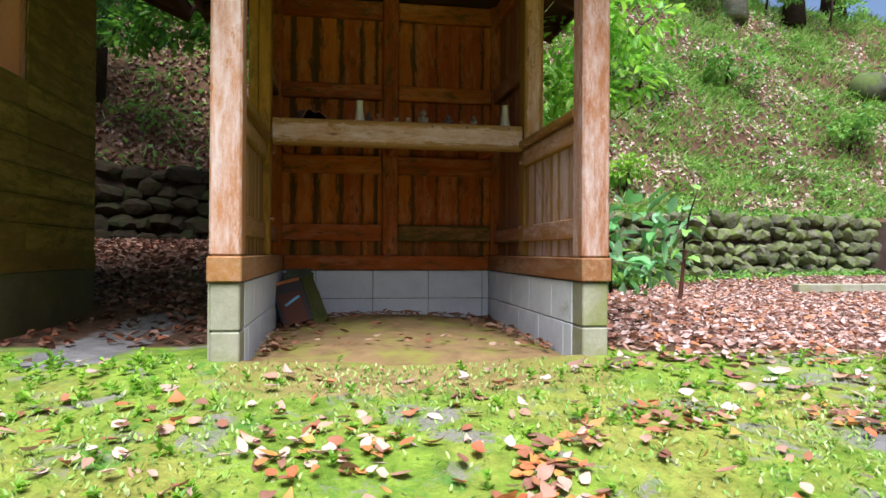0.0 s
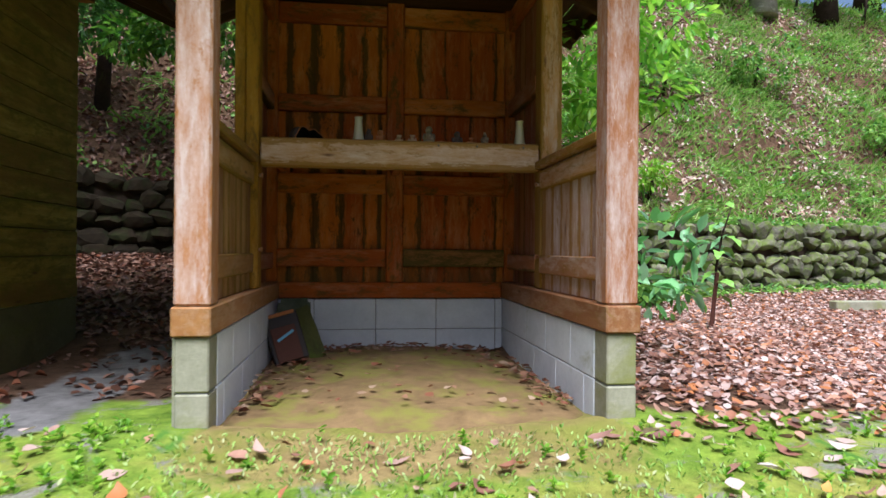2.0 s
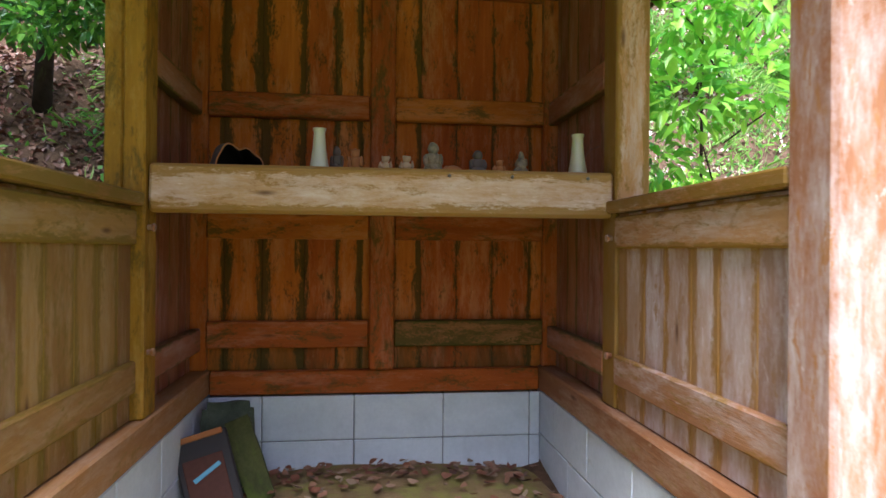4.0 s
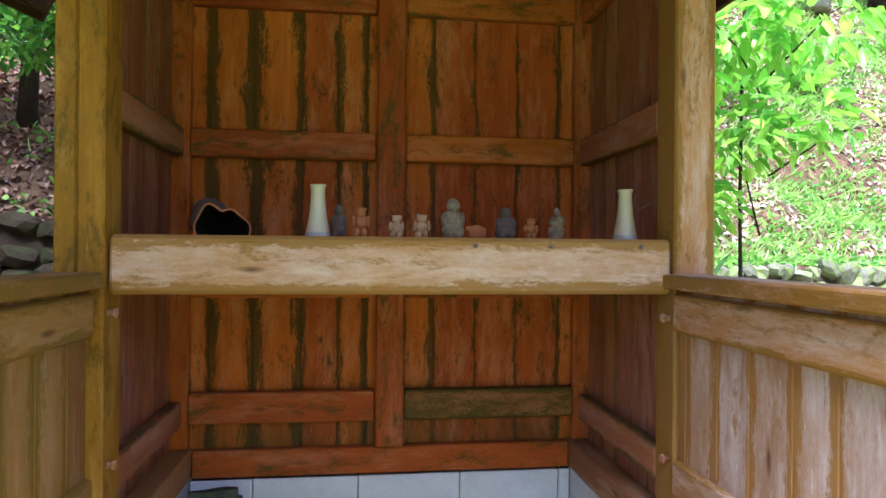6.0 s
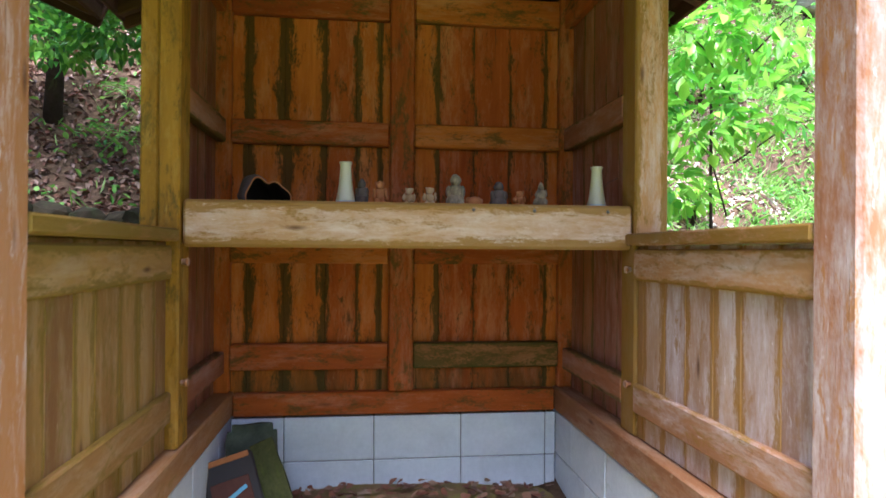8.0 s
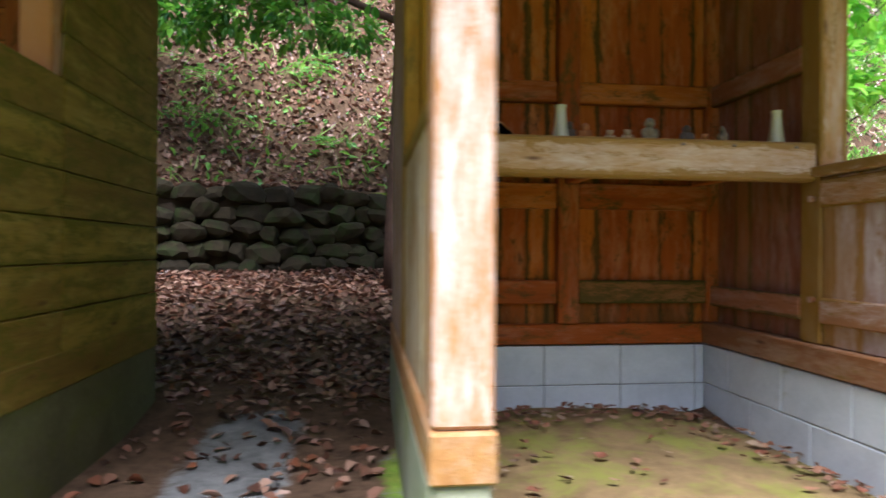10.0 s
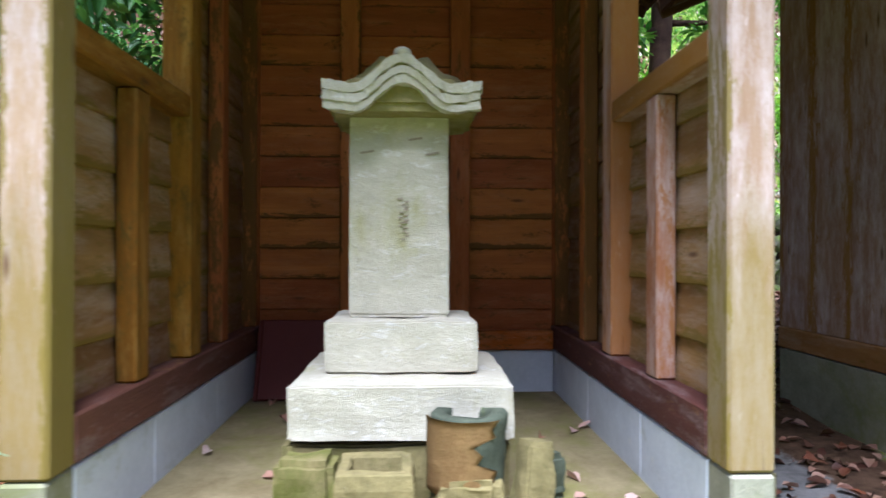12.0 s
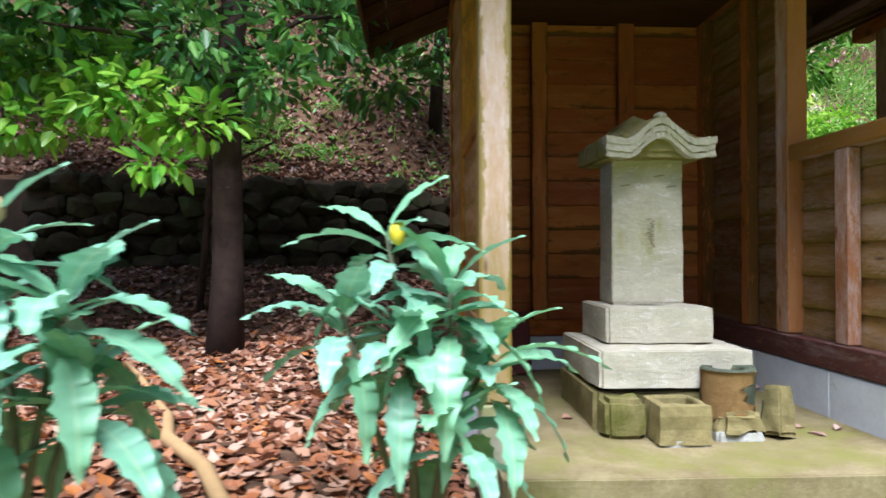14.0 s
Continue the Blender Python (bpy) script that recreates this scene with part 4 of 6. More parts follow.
def monument():
    t = thing("stone_monument", (-2.51, 3.5, 0.54), "pale grey-green stone monument with a curved cap on stepped bases", "monument")
    part("foundation_stone", block_bm(-2.84, -2.2, 3.22, 3.84, 0.52, 0.69, 6, 0.02, 6.0, 0.02), TUFF_MOSS, t, "dark mossy foundation stone")
    part("lower_base", block_bm(-2.826, -2.192, 3.2, 3.85, 0.705, 0.858, 8, 0.009, 8.0, 0.014), TUFF, t)
    part("upper_base", block_bm(-2.745, -2.278, 3.37, 3.77, 0.861, 1.018, 7, 0.008, 9.0, 0.014), TUFF, t)
    part("shaft", block_bm(-2.683, -2.362, 3.49, 3.68, 1.02, 1.675, 9, 0.004, 10.0, 0.012, 0.01), TUFF, t, "pale shaft with worn, unreadable carving")
    # worn carving on the shaft's face
    rnd = random.Random(9)
    for i in range(16):
        z, x, w = 1.27 + 0.0085 * i, -2.508 + rnd.uniform(-0.014, 0.014), rnd.uniform(0.005, 0.013)
        bx("carved_mark", x - w, x + w, 3.4865, 3.4905, z, z + rnd.uniform(0.003, 0.007), CARVED, t, bevel=0)
    for x, z in ((-2.625, 1.552), (-2.415, 1.548), (-2.47, 1.595)):
        bar("carved_mark", (x - 0.022, 3.4885, z - 0.004), (x + 0.022, 3.4885, z + 0.003), 0.005, 0.006, CARVED, t, bevel=0)
    part("cap_underside", block_bm(-2.725, -2.295, 3.40, 3.79, 1.664, 1.692, 6, 0.004, 9.0, 0.01), TUFF_CAP, t, "flat mossy underside slab")
    part("tympanum", block_bm(-2.67, -2.35, 3.39, 3.76, 1.688, 1.765, 6, 0.004, 12.0, 0.01), TUFF_CAP, t, "olive-stained recess under the arch")

    def top(u):
        return 1.738 + 0.09 * 0.5 * (1 + math.cos(math.pi * min(abs(u) / 0.62, 1))) + 0.012 * max(0, abs(u) - 0.7) / 0.3

    def cap(name, half, y0, y1, drop0, drop1, rows, mat, label, swell=0.0, under=None):
        """A slab that follows the cap's curve, rounded off at its edges."""
        bm = bmesh.new()
        n, ring = 36, []
        for j in range(rows + 1):
            y = y0 + (y1 - y0) * j / rows
            row = []
            for i in range(n + 1):
                u = -1 + 2 * i / n
                row.append((bm.verts.new((-2.51 + half * u, y, top(u) - drop0 + swell * (1 - u * u) ** 0.8 * min(1, abs(u) / 0.35) * min(1, j / 3))), bm.verts.new((-2.51 + half * u, y, top(u) - drop1))))
            ring.append(row)
        for j in range(rows):
            for i in range(n):
                a, b, c, d = ring[j][i], ring[j][i + 1], ring[j + 1][i + 1], ring[j + 1][i]
                bm.faces.new((a[0], b[0], c[0], d[0])).smooth = True
                bm.faces.new((d[1], c[1], b[1], a[1])).smooth = True
            for i in (0, n):
                a, d = ring[j][i], ring[j + 1][i]
                bm.faces.new((a[0], d[0], d[1], a[1]))
        for j in (0, rows):
            for i in range(n):
                a, b = ring[j][i], ring[j][i + 1]
                bm.faces.new((a[0], a[1], b[1], b[0]))
        bmesh.ops.recalc_face_normals(bm, faces=bm.faces)
        rough_bm(bm, 0.009, 22.0)
        rough_bm(bm, 0.006, 70.0)
        return part(name, bm, mat, under or t, label)

    lid = cap("cap_roof", 0.236, 3.362, 3.82, 0.004, 0.07, 10, TUFF_CAP, "yellow-green lichened cap", 0.1)
    for half, y, d0, d1 in ((0.242, 3.345, 0.0, 0.03), (0.239, 3.350, 0.0315, 0.058), (0.235, 3.356, 0.0595, 0.084)):
        cap("cap_fascia", half, y, 3.40, d0, d1, 3, TUFF, "pale moulded fascia", under=lid)
    bm = bmesh.new()
    ball(bm, (-2.51, 3.372, 1.836), (0.028, 0.03, 0.018))
    part("finial", bm, TUFF, lid)


monument()


# ---------------------------------------------------------------- retaining wall
def stone_variants(count, rnd, mat):
    out = []
    for i in range(count):
        bm = bmesh.new()
        bmesh.ops.create_icosphere(bm, subdivisions=2, radius=0.5)
        sx, sz = rnd.uniform(0.9, 1.25), rnd.uniform(0.85, 1.05)
        off = Vector((i * 7.3, 1.7 * i, 3.1))
        planes = [(Vector([rnd.gauss(0, 1) for _ in range(3)]).normalized(), rnd.uniform(0.33, 0.44)) for _ in range(9)]
        for v in bm.verts:
            c = v.co.normalized()
            c = Vector([math.copysign(abs(a) ** 0.7, a) for a in c])
            k = 0.53 + 0.16 * noise.noise(c * 1.7 + off)
            p = Vector((c.x * k * sx, c.y * k * 0.9, c.z * k * sz))
            for n, d in planes:
                over = p.dot(n) - d
                if over > 0:
                    p -= n * over * 0.9
            v.co = p
        me = bpy.data.meshes.new("stone")
        bm.to_mesh(me)
        bm.free()
        me.materials.append(mat)
        out.append(me)
    return out


def retaining_wall():
    rnd = random.Random(11)
    w = thing("wall_back", (0, 8.2, 0.6), "mossy dry-stone retaining wall of rounded field stones", "wall", kind="structure")
    bm = bmesh.new()
    vs = []
    for i in range(61):
        x = -12 + i * 0.42
        z1 = float(high_ground(x, 0.0))
        vs.append([bm.verts.new((x, float(wall_y(x)) + o, z)) for o, z in ((0.12, 0.0), (0.12, z1 - 0.04), (0.3, z1 - 0.02), (0.3, 0.0))])
    for a, b in zip(vs, vs[1:]):
        for i in range(3):
            bm.faces.new((a[i], b[i], b[i + 1], a[i + 1]))
    part("earth_core", bm, EARTH, w)
    # Stones left of x = 1 take the version coloured dark for shade.
    shapes, shade_dark = stone_variants(7, rnd, WALL_STONE), stone_variants(6, rnd, WALL_SHADE)
    for course in range(5):
        x = -7.6 + rnd.uniform(0, 0.2)
        while x < 8.6:
            wd = rnd.uniform(0.15, 0.38) if x < 1.0 else rnd.uniform(0.13, 0.29)
            z0 = float(low_ground(x, float(wall_y(x)))) - 0.06
            z1 = float(high_ground(x, 0.0)) + 0.02
            h = (z1 - z0) / 5
            z = z0 + h * (course + 0.5) + rnd.uniform(-0.05, 0.05)
            m = Matrix.Translation((x + wd / 2, float(wall_y(x)) + 0.06 + 0.02 * course + rnd.uniform(-0.04, 0.04), z)) @ pose(0, 0, 0, rnd.uniform(-15, 15), rnd.uniform(-38, 38) * (0.35 if x < 1.0 else 1), rnd.uniform(-15, 15) + (180 if rnd.random() < 0.5 else 0)) @ Matrix.Diagonal((wd * (1.2 if x < 1.0 else 1.12), 0.3, min(h * rnd.uniform(1.1 if x < 1.0 else 0.95, 1.4), wd * 1.25 + 0.05), 1))
            part("stone", rnd.choice(shade_dark if x < 1.0 else shapes), None, w, "", m)
            x += wd * 0.95
    return w


# ---------------------------------------------------------------- things in the monument shed
def stone_basin():
    t = thing("stone_basin", (-2.57, 3.07, 0.54), "small square mossy stone basin on the concrete slab", "basin")
    bm = bmesh.new()
    rings = []
    for inset, z in ((0.0, 0.545), (0.002, 0.6), (0.0, 0.65), (0.003, 0.686), (0.008, 0.69), (0.03, 0.69), (0.034, 0.684), (0.036, 0.64), (0.04, 0.615)):
        x0, x1, y0, y1 = -2.668 + inset, -2.472 - inset, 2.98 + inset, 3.165 - inset
        ring = []
        for a, b in (((x0, y0), (x1, y0)), ((x1, y0), (x1, y1)), ((x1, y1), (x0, y1)), ((x0, y1), (x0, y0))):
            ring += [bm.verts.new((a[0] + (b[0] - a[0]) * q / 6, a[1] + (b[1] - a[1]) * q / 6, z)) for q in range(6)]
        rings.append(ring)
    for r0, r1 in zip(rings, rings[1:]):
        for q in range(24):
            bm.faces.new((r0[q], r0[(q + 1) % 24], r1[(q + 1) % 24], r1[q]))
    bm.faces.new(rings[-1])
    rough_bm(bm, 0.007, 22.0)
    part("bowl", bm, TUFF_MOSS, t)
    part("footing", block_bm(-2.66, -2.478, 2.982, 3.16, 0.528, 0.562, 4, 0.01, 18.0, 0.01), CHALKY, t, "chalky white footing")
    return t


def split_vase():
    """A weathered round stone holder: grey drum, flaked ochre front, crumbling foot."""
    t = thing("stone_flower_holder", (-2.33, 3.15, 0.54), "broken ochre and grey stone flower holder standing on the slab", "flower holder")
    bm = lathe_bm([(0.098, 0.0), (0.1, 0.1), (0.103, 0.2), (0.104, 0.255), (0.096, 0.264), (0.062, 0.262), (0.058, 0.2)], 28)
    bmesh.ops.subdivide_edges(bm, edges=[e for e in bm.edges if abs(e.verts[0].co.z - e.verts[1].co.z) > 0.05], cuts=3)
    for v in bm.verts:
        v.co.y *= 0.92
    rough_bm(bm, 0.01, 16.0)
    part("drum", bm, GREY_STONE, t, "dark green-grey drum", Matrix.Translation((-2.325, 3.16, 0.536)))
    bm = bmesh.new()
    rows, n, grid = 9, 14, []
    for j in range(rows + 1):
        h = 0.062 + 0.196 * j / rows
        row = []
        for i in range(n + 1):
            end = 292 - 16 * math.sin(5 * h * 9) + 9 * math.sin(31 * h * 5)
            a = radians(184 + (end - 184) * i / n)
            r = 0.113 + 0.003 * noise.noise(Vector((a * 3, h * 30, 1)))
            row.append(bm.verts.new((r * math.cos(a), 0.92 * r * math.sin(a), h)))
        grid.append(row)
    for j in range(rows):
        for i in range(n):
            bm.faces.new((grid[j][i], grid[j][i + 1], grid[j + 1][i + 1], grid[j + 1][i])).smooth = True
    bmesh.ops.solidify(bm, geom=bm.faces[:], thickness=0.012)
    part("face", bm, OCHRE_STONE, t, "flaked ochre face", Matrix.Translation((-2.325, 3.16, 0.536)))
    part("foot", block_bm(-2.425, -2.23, 3.03, 3.17, 0.56, 0.64, 5, 0.022, 16.0, 0.03, 0.22), TUFF_MOSS, t, "yellow-green crumbling foot")
    part("footing", block_bm(-2.425, -2.24, 3.04, 3.2, 0.53, 0.572, 4, 0.014, 18.0, 0.012, 0.05), CHALKY, t, "chalky white footing")
    return t


CHALKY = stone("chalky_white_cement", (0.5, 0.5, 0.46), (0.3, 0.3, 0.25), (0.24, 0.25, 0.1), 0.45, 0.3, 9.0, 0.6)
OCHRE_STONE = stone("flaked_ochre_stone", (0.5, 0.33, 0.13), (0.33, 0.2, 0.08), (0.2, 0.2, 0.06), 0.35, 0.1, 9.0, 0.5)
GREY_STONE = stone("dark_grey_stone", (0.13, 0.15, 0.1), (0.05, 0.06, 0.04), (0.1, 0.12, 0.03), 0.35, 0.1, 9.0, 0.5)
stone_basin()
split_vase()
tagged(part("mossy_block", block_bm(-2.835, -2.68, 3.08, 3.2, 0.535, 0.69, 5, 0.016, 12.0, 0.02), TUFF_MOSS), "dark mossy broken stone block on the slab", "stone block")
bm = block_bm(-0.05, 0.05, -0.05, 0.05, 0, 0.19, 4, 0.012, 14.0, 0.016, 0.25)
tagged(part("leaning_stone", bm, TUFF_MOSS, m=pose(-2.165, 3.08, 0.545, -8, 8, 20)), "small upright tan stone beside the flower holder", "stone")
bm = block_bm(-0.06, 0.06, -0.05, 0.05, 0, 0.15, 4, 0.012, 14.0, 0.02, 0.1)
tagged(part("leaning_stone", bm, GREY_STONE, m=pose(-2.1, 3.22, 0.54, 0, 0, 35) @ Matrix.Scale(0.85, 4)), "dark grey mossy stone on the slab", "stone")
t = thing("red_board", (-3.05, 4.4, 0.54), "dark red lacquered board leaning against the back wall", "board")
bar("panel", (-3.04, 4.40, 0.545), (-3.04, 4.535, 0.9), 0.33, 0.02, DARK_RED, t)
bar("edge_strip", (-3.20, 4.385, 0.545), (-3.20, 4.52, 0.9), 0.02, 0.03, DARK_RED, t)

# ---------------------------------------------------------------- things in the shelf shed
t = thing("roof_tile", (-0.32, 4.25, 0.39), "dark roof tile with a rusty face and pale blue stripe, leaning in the corner", "roof tile")
lean = pose(-0.27, 4.16, 0.40, -24, -14, 14)
part("body", box_mesh(0.2, 0.035, 0.3, TILE, 0.008), None, t, "", lean @ Matrix.Translation((0, 0, 0.15)))
part("face", box_mesh(0.145, 0.008, 0.21, RUST, 0.003), None, t, "rust-red worn face", lean @ Matrix.Translation((-0.005, -0.021, 0.11)))
part("stripe", box_mesh(0.11, 0.006, 0.016, BLUE, 0.002), None, t, "pale blue stripe", lean @ Matrix.Translation((0.0, -0.027, 0.155)) @ pose(0, 0, 0, 0, -22, 0))
part("rim", box_mesh(0.17, 0.012, 0.022, ORANGE, 0.004), None, t, "orange broken rim", lean @ Matrix.Translation((0, -0.02, 0.292)))
bm = block_bm(-0.05, 0.05, -0.02, 0.02, 0, 0.33, 4, 0.008, 14.0, 0.012)
tagged(part("moss_stone", bm, MOSS_STONE := stone("bright_moss_stone", (0.13, 0.13, 0.04), (0.05, 0.055, 0.02), (0.1, 0.14, 0.015), 0.7, 0.0, 8.0), m=pose(-0.13, 4.30, 0.395, -18, -20, 8)), "moss-covered slab leaning beside the tile", "stone slab")
bm = block_bm(-0.12, 0.1, -0.05, 0.05, 0, 0.36, 5, 0.016, 9.0, 0.03, 0.12)
tagged(part("corner_stone", bm, GREY_STONE, m=pose(-0.28, 4.40, 0.39, -14, 0, 6)), "grey-brown stone slab leaning in the corner", "stone slab")

SHELF_Z = 1.637


def vase(x, y):
    t = thing("flower_vase", (x, y, SHELF_Z), "ivory ceramic flower vase standing on the shelf", "vase", "pair of vases on the shelf")
    bm = lathe_bm([(0.030, 0), (0.033, 0.004), (0.034, 0.016), (0.032, 0.03), (0.0275, 0.055), (0.0235, 0.085), (0.021, 0.115), (0.0195, 0.14), (0.0205, 0.147), (0.023, 0.152), (0.0225, 0.157), (0.019, 0.157), (0.017, 0.14), (0.016, 0.10)], 28)
    body = part("body", bm, PORCELAIN, t, "", Matrix.Translation((x, y, SHELF_Z)))
    bm = lathe_bm([(0.0345, 0.0), (0.0352, 0.004), (0.0352, 0.016), (0.0345, 0.019)], 28)
    part("foot_band", bm, FOOT, body, "grey worn foot", Matrix.Translation((x, y, SHELF_Z)))


FOOT = plain("grey_worn_glaze", (0.42, 0.42, 0.4), 0.5, vary=0.5)
vase(0.098, 3.98)
vase(1.012, 3.95)
tagged(part("thin_wire", tube_bm([(1.025, 3.94, 1.70), (1.05, 3.935, 1.735), (1.085, 3.93, 1.752)], [0.0009] * 3, 5), METAL), "thin bent wire sticking out beside the vase", "wire")


def figure(x, h, w, mat, label, kind):
    """A small clay figure, one plain lump of a shape."""
    bm = bmesh.new()
    if kind == "seated":
        ball(bm, (0, 0, 0.22 * h), (0.5 * w, 0.4 * w, 0.24 * h))
        ball(bm, (0, 0, 0.5 * h), (0.4 * w, 0.33 * w, 0.26 * h))
        ball(bm, (0, -0.05 * w, 0.8 * h), (0.29 * w, 0.27 * w, 0.2 * h))
        for s in (-1, 1):
            ball(bm, (s * 0.36 * w, -0.1 * w, 0.48 * h), (0.14 * w, 0.16 * w, 0.2 * h))
            ball(bm, (s * 0.22 * w, -0.22 * w, 0.14 * h), (0.22 * w, 0.25 * w, 0.14 * h))
    elif kind == "standing":
        for s in (-1, 1):
            ball(bm, (s * 0.2 * w, 0, 0.18 * h), (0.22 * w, 0.26 * w, 0.19 * h))
            ball(bm, (s * 0.4 * w, -0.04 * w, 0.52 * h), (0.13 * w, 0.15 * w, 0.2 * h))
        ball(bm, (0, 0, 0.5 * h), (0.36 * w, 0.3 * w, 0.24 * h))
        ball(bm, (0, -0.03 * w, 0.8 * h), (0.3 * w, 0.27 * w, 0.2 * h))
        for s in (-1, 1):
            ball(bm, (s * 0.25 * w, 0, 0.92 * h), (0.09 * w, 0.08 * w, 0.07 * h))
    elif kind == "pointed":
        ball(bm, (0, 0, 0.25 * h), (0.5 * w, 0.38 * w, 0.26 * h))
        ball(bm, (0, 0, 0.55 * h), (0.42 * w, 0.3 * w, 0.22 * h))
        ball(bm, (0.02 * w, 0, 0.8 * h), (0.2 * w, 0.2 * w, 0.22 * h))
        ball(bm, (0.32 * w, 0, 0.62 * h), (0.1 * w, 0.1 * w, 0.16 * h))
    else:
        ball(bm, (0, 0, 0.45 * h), (0.5 * w, 0.3 * w, 0.46 * h))
        ball(bm, (-0.36 * w, 0, 0.6 * h), (0.2 * w, 0.2 * w, 0.28 * h))
    rough_bm(bm, 0.0045, 70.0)
    low = min(v.co.z for v in bm.verts)
    for v in bm.verts:
        v.co.z = max(v.co.z - low, 0.0)
    tagged(part("clay_figure", bm, mat, m=Matrix.Translation((x, 4.04, SHELF_Z))), label, "figurine", "row of clay figures on the shelf")


figure(0.155, 0.105, 0.05, GREY_CLAY, "small blackened grey clay figure on the shelf", "seated")
figure(0.221, 0.098, 0.054, ORANGE, "small orange clay figure on the shelf", "standing")
figure(0.328, 0.073, 0.046, BUFF, "tiny buff clay figure with arms on the shelf", "standing")
figure(0.404, 0.077, 0.05, BUFF, "tiny buff clay figure seated on the shelf", "standing")
figure(0.500, 0.128, 0.072, MOTTLED, "mottled grey and cream clay figure, tallest of the row", "seated")
figure(0.574, 0.054, 0.064, ORANGE, "flat orange clay lump with a hole", "lump")
figure(0.664, 0.104, 0.066, GREY_CLAY, "dark grey clay figure seated on the shelf", "seated")
figure(0.745, 0.068, 0.045, ORANGE, "tiny orange clay figure on the shelf", "standing")
figure(0.826, 0.104, 0.058, MOTTLED, "brown clay figure with a pointed hood", "pointed")


def clay_fragment():
    """A broken hollow clay vessel lying with its dark inside forward."""
    t = thing("broken_clay_vessel", (-0.2, 4.05, SHELF_Z), "broken hollow clay vessel with an orange rim and black inside", "vessel")
    bm = bmesh.new()
    n, rows = 22, 6
    rings = []
    for j in range(rows + 1):
        k = j / rows
        ring = []
        for i in range(n + 1):
            a = math.pi * i / n
            r = 1 + 0.16 * math.sin(3 * a + 0.6) + 0.07 * math.sin(7 * a)
            shrink = math.sqrt(max(0.0005, 1 - k * k))
            ring.append(bm.verts.new((-0.175 + 0.068 * math.cos(a) * r * shrink, 3.99 + 0.13 * k, SHELF_Z + 0.001 + 0.092 * math.sin(a) * r * shrink)))
        rings.append(ring)
    for r0, r1 in zip(rings, rings[1:]):
        for i in range(n):
            bm.faces.new((r0[i], r0[i + 1], r1[i + 1], r1[i])).smooth = True
    bmesh.ops.solidify(bm, geom=bm.faces[:], thickness=0.005)
    part("shell", bm, BLACK_CLAY, t, "black shell")
    rim = [(-0.175 + 0.0695 * math.cos(a) * (1 + 0.16 * math.sin(3 * a + 0.6) + 0.07 * math.sin(7 * a)), 3.988, SHELF_Z + 0.003 + 0.0935 * math.sin(a) * (1 + 0.16 * math.sin(3 * a + 0.6) + 0.07 * math.sin(7 * a))) for a in [math.pi * i / n for i in range(n + 1)]]
    part("rim", tube_bm(rim, [0.003] * len(rim), 6), ORANGE, t, "orange broken rim")
    bm = bmesh.new()
    ball(bm, (-0.25, 4.17, SHELF_Z + 0.062), (0.06, 0.05, 0.062), 3)
    rough_bm(bm, 0.012, 24.0)
    part("knob", bm, GREY_CLAY, t, "grey ribbed lump behind")


clay_fragment()

# ---------------------------------------------------------------- kerb, boulder, sapling with its stake
t = thing("concrete_kerb", (7.4, 7.3, 0.3), "long low grey concrete kerb among fallen leaves", "kerb", kind="structure")
for i in range(4):
    bx("kerb_stone", 5.68 + i * 0.9, 6.575 + i * 0.9, 7.28, 7.42, 0.2, 0.49, BLOCK_MOSSY, t, bevel=0.012)
bm = bmesh.new()
ball(bm, (11.6, 12.6, float(ground_z(11.6, 12.6)) + 0.15), (0.42, 0.4, 0.3), 3)
rough_bm(bm, 0.2, 2.0)
tagged(part("boulder", bm, BOULDER), "grey-green mossy boulder on the bank", "boulder")


def broad_leaf(length, width, lobes, droop, mat, wave=0.18):
    """A long leaf with a wavy, lobed margin, a midrib fold and an arching fall; it points along x."""
    bm = bmesh.new()
    n = 44
    mid, lft, rgt = [], [], []
    for i in range(n + 1):
        u = i / n
        x = length * (u - droop * 0.18 * u * u)
        z = length * (0.30 * u - (0.30 + droop * 0.55) * u * u)
        env = math.sin(math.pi * min(1, u * 0.92 + 0.06)) ** 0.7 * (0.45 + 0.9 * u if u < 0.6 else 0.99 - 0.55 * (u - 0.6))
        wav = [1 + 2.2 * wave * (0.6 - 1.2 * abs(math.sin(math.pi * lobes * u + p))) * min(1, 2.2 * u) for p in (0, 0.9)]
        if u < 0.1:
            env *= u / 0.1 * 0.8 + 0.14
        w = width * 0.5 * env
        lift = 0.22 * w
        mid.append(bm.verts.new((x, 0, z)))
        lft.append(bm.verts.new((x + 0.01 * math.sin(lobes * u * 6), w * wav[0], z + lift + 0.002 * math.sin(2 * math.pi * lobes * u))))
        rgt.append(bm.verts.new((x, -w * wav[1], z + lift + 0.002 * math.cos(2 * math.pi * lobes * u))))
    for i in range(n):
        bm.faces.new((mid[i], mid[i + 1], lft[i + 1], lft[i])).smooth = True
        bm.faces.new((rgt[i], rgt[i + 1], mid[i + 1], mid[i])).smooth = True
    me = bpy.data.meshes.new("leaf")
    bm.to_mesh(me)
    bm.free()
    me.materials.append(mat)
    return me


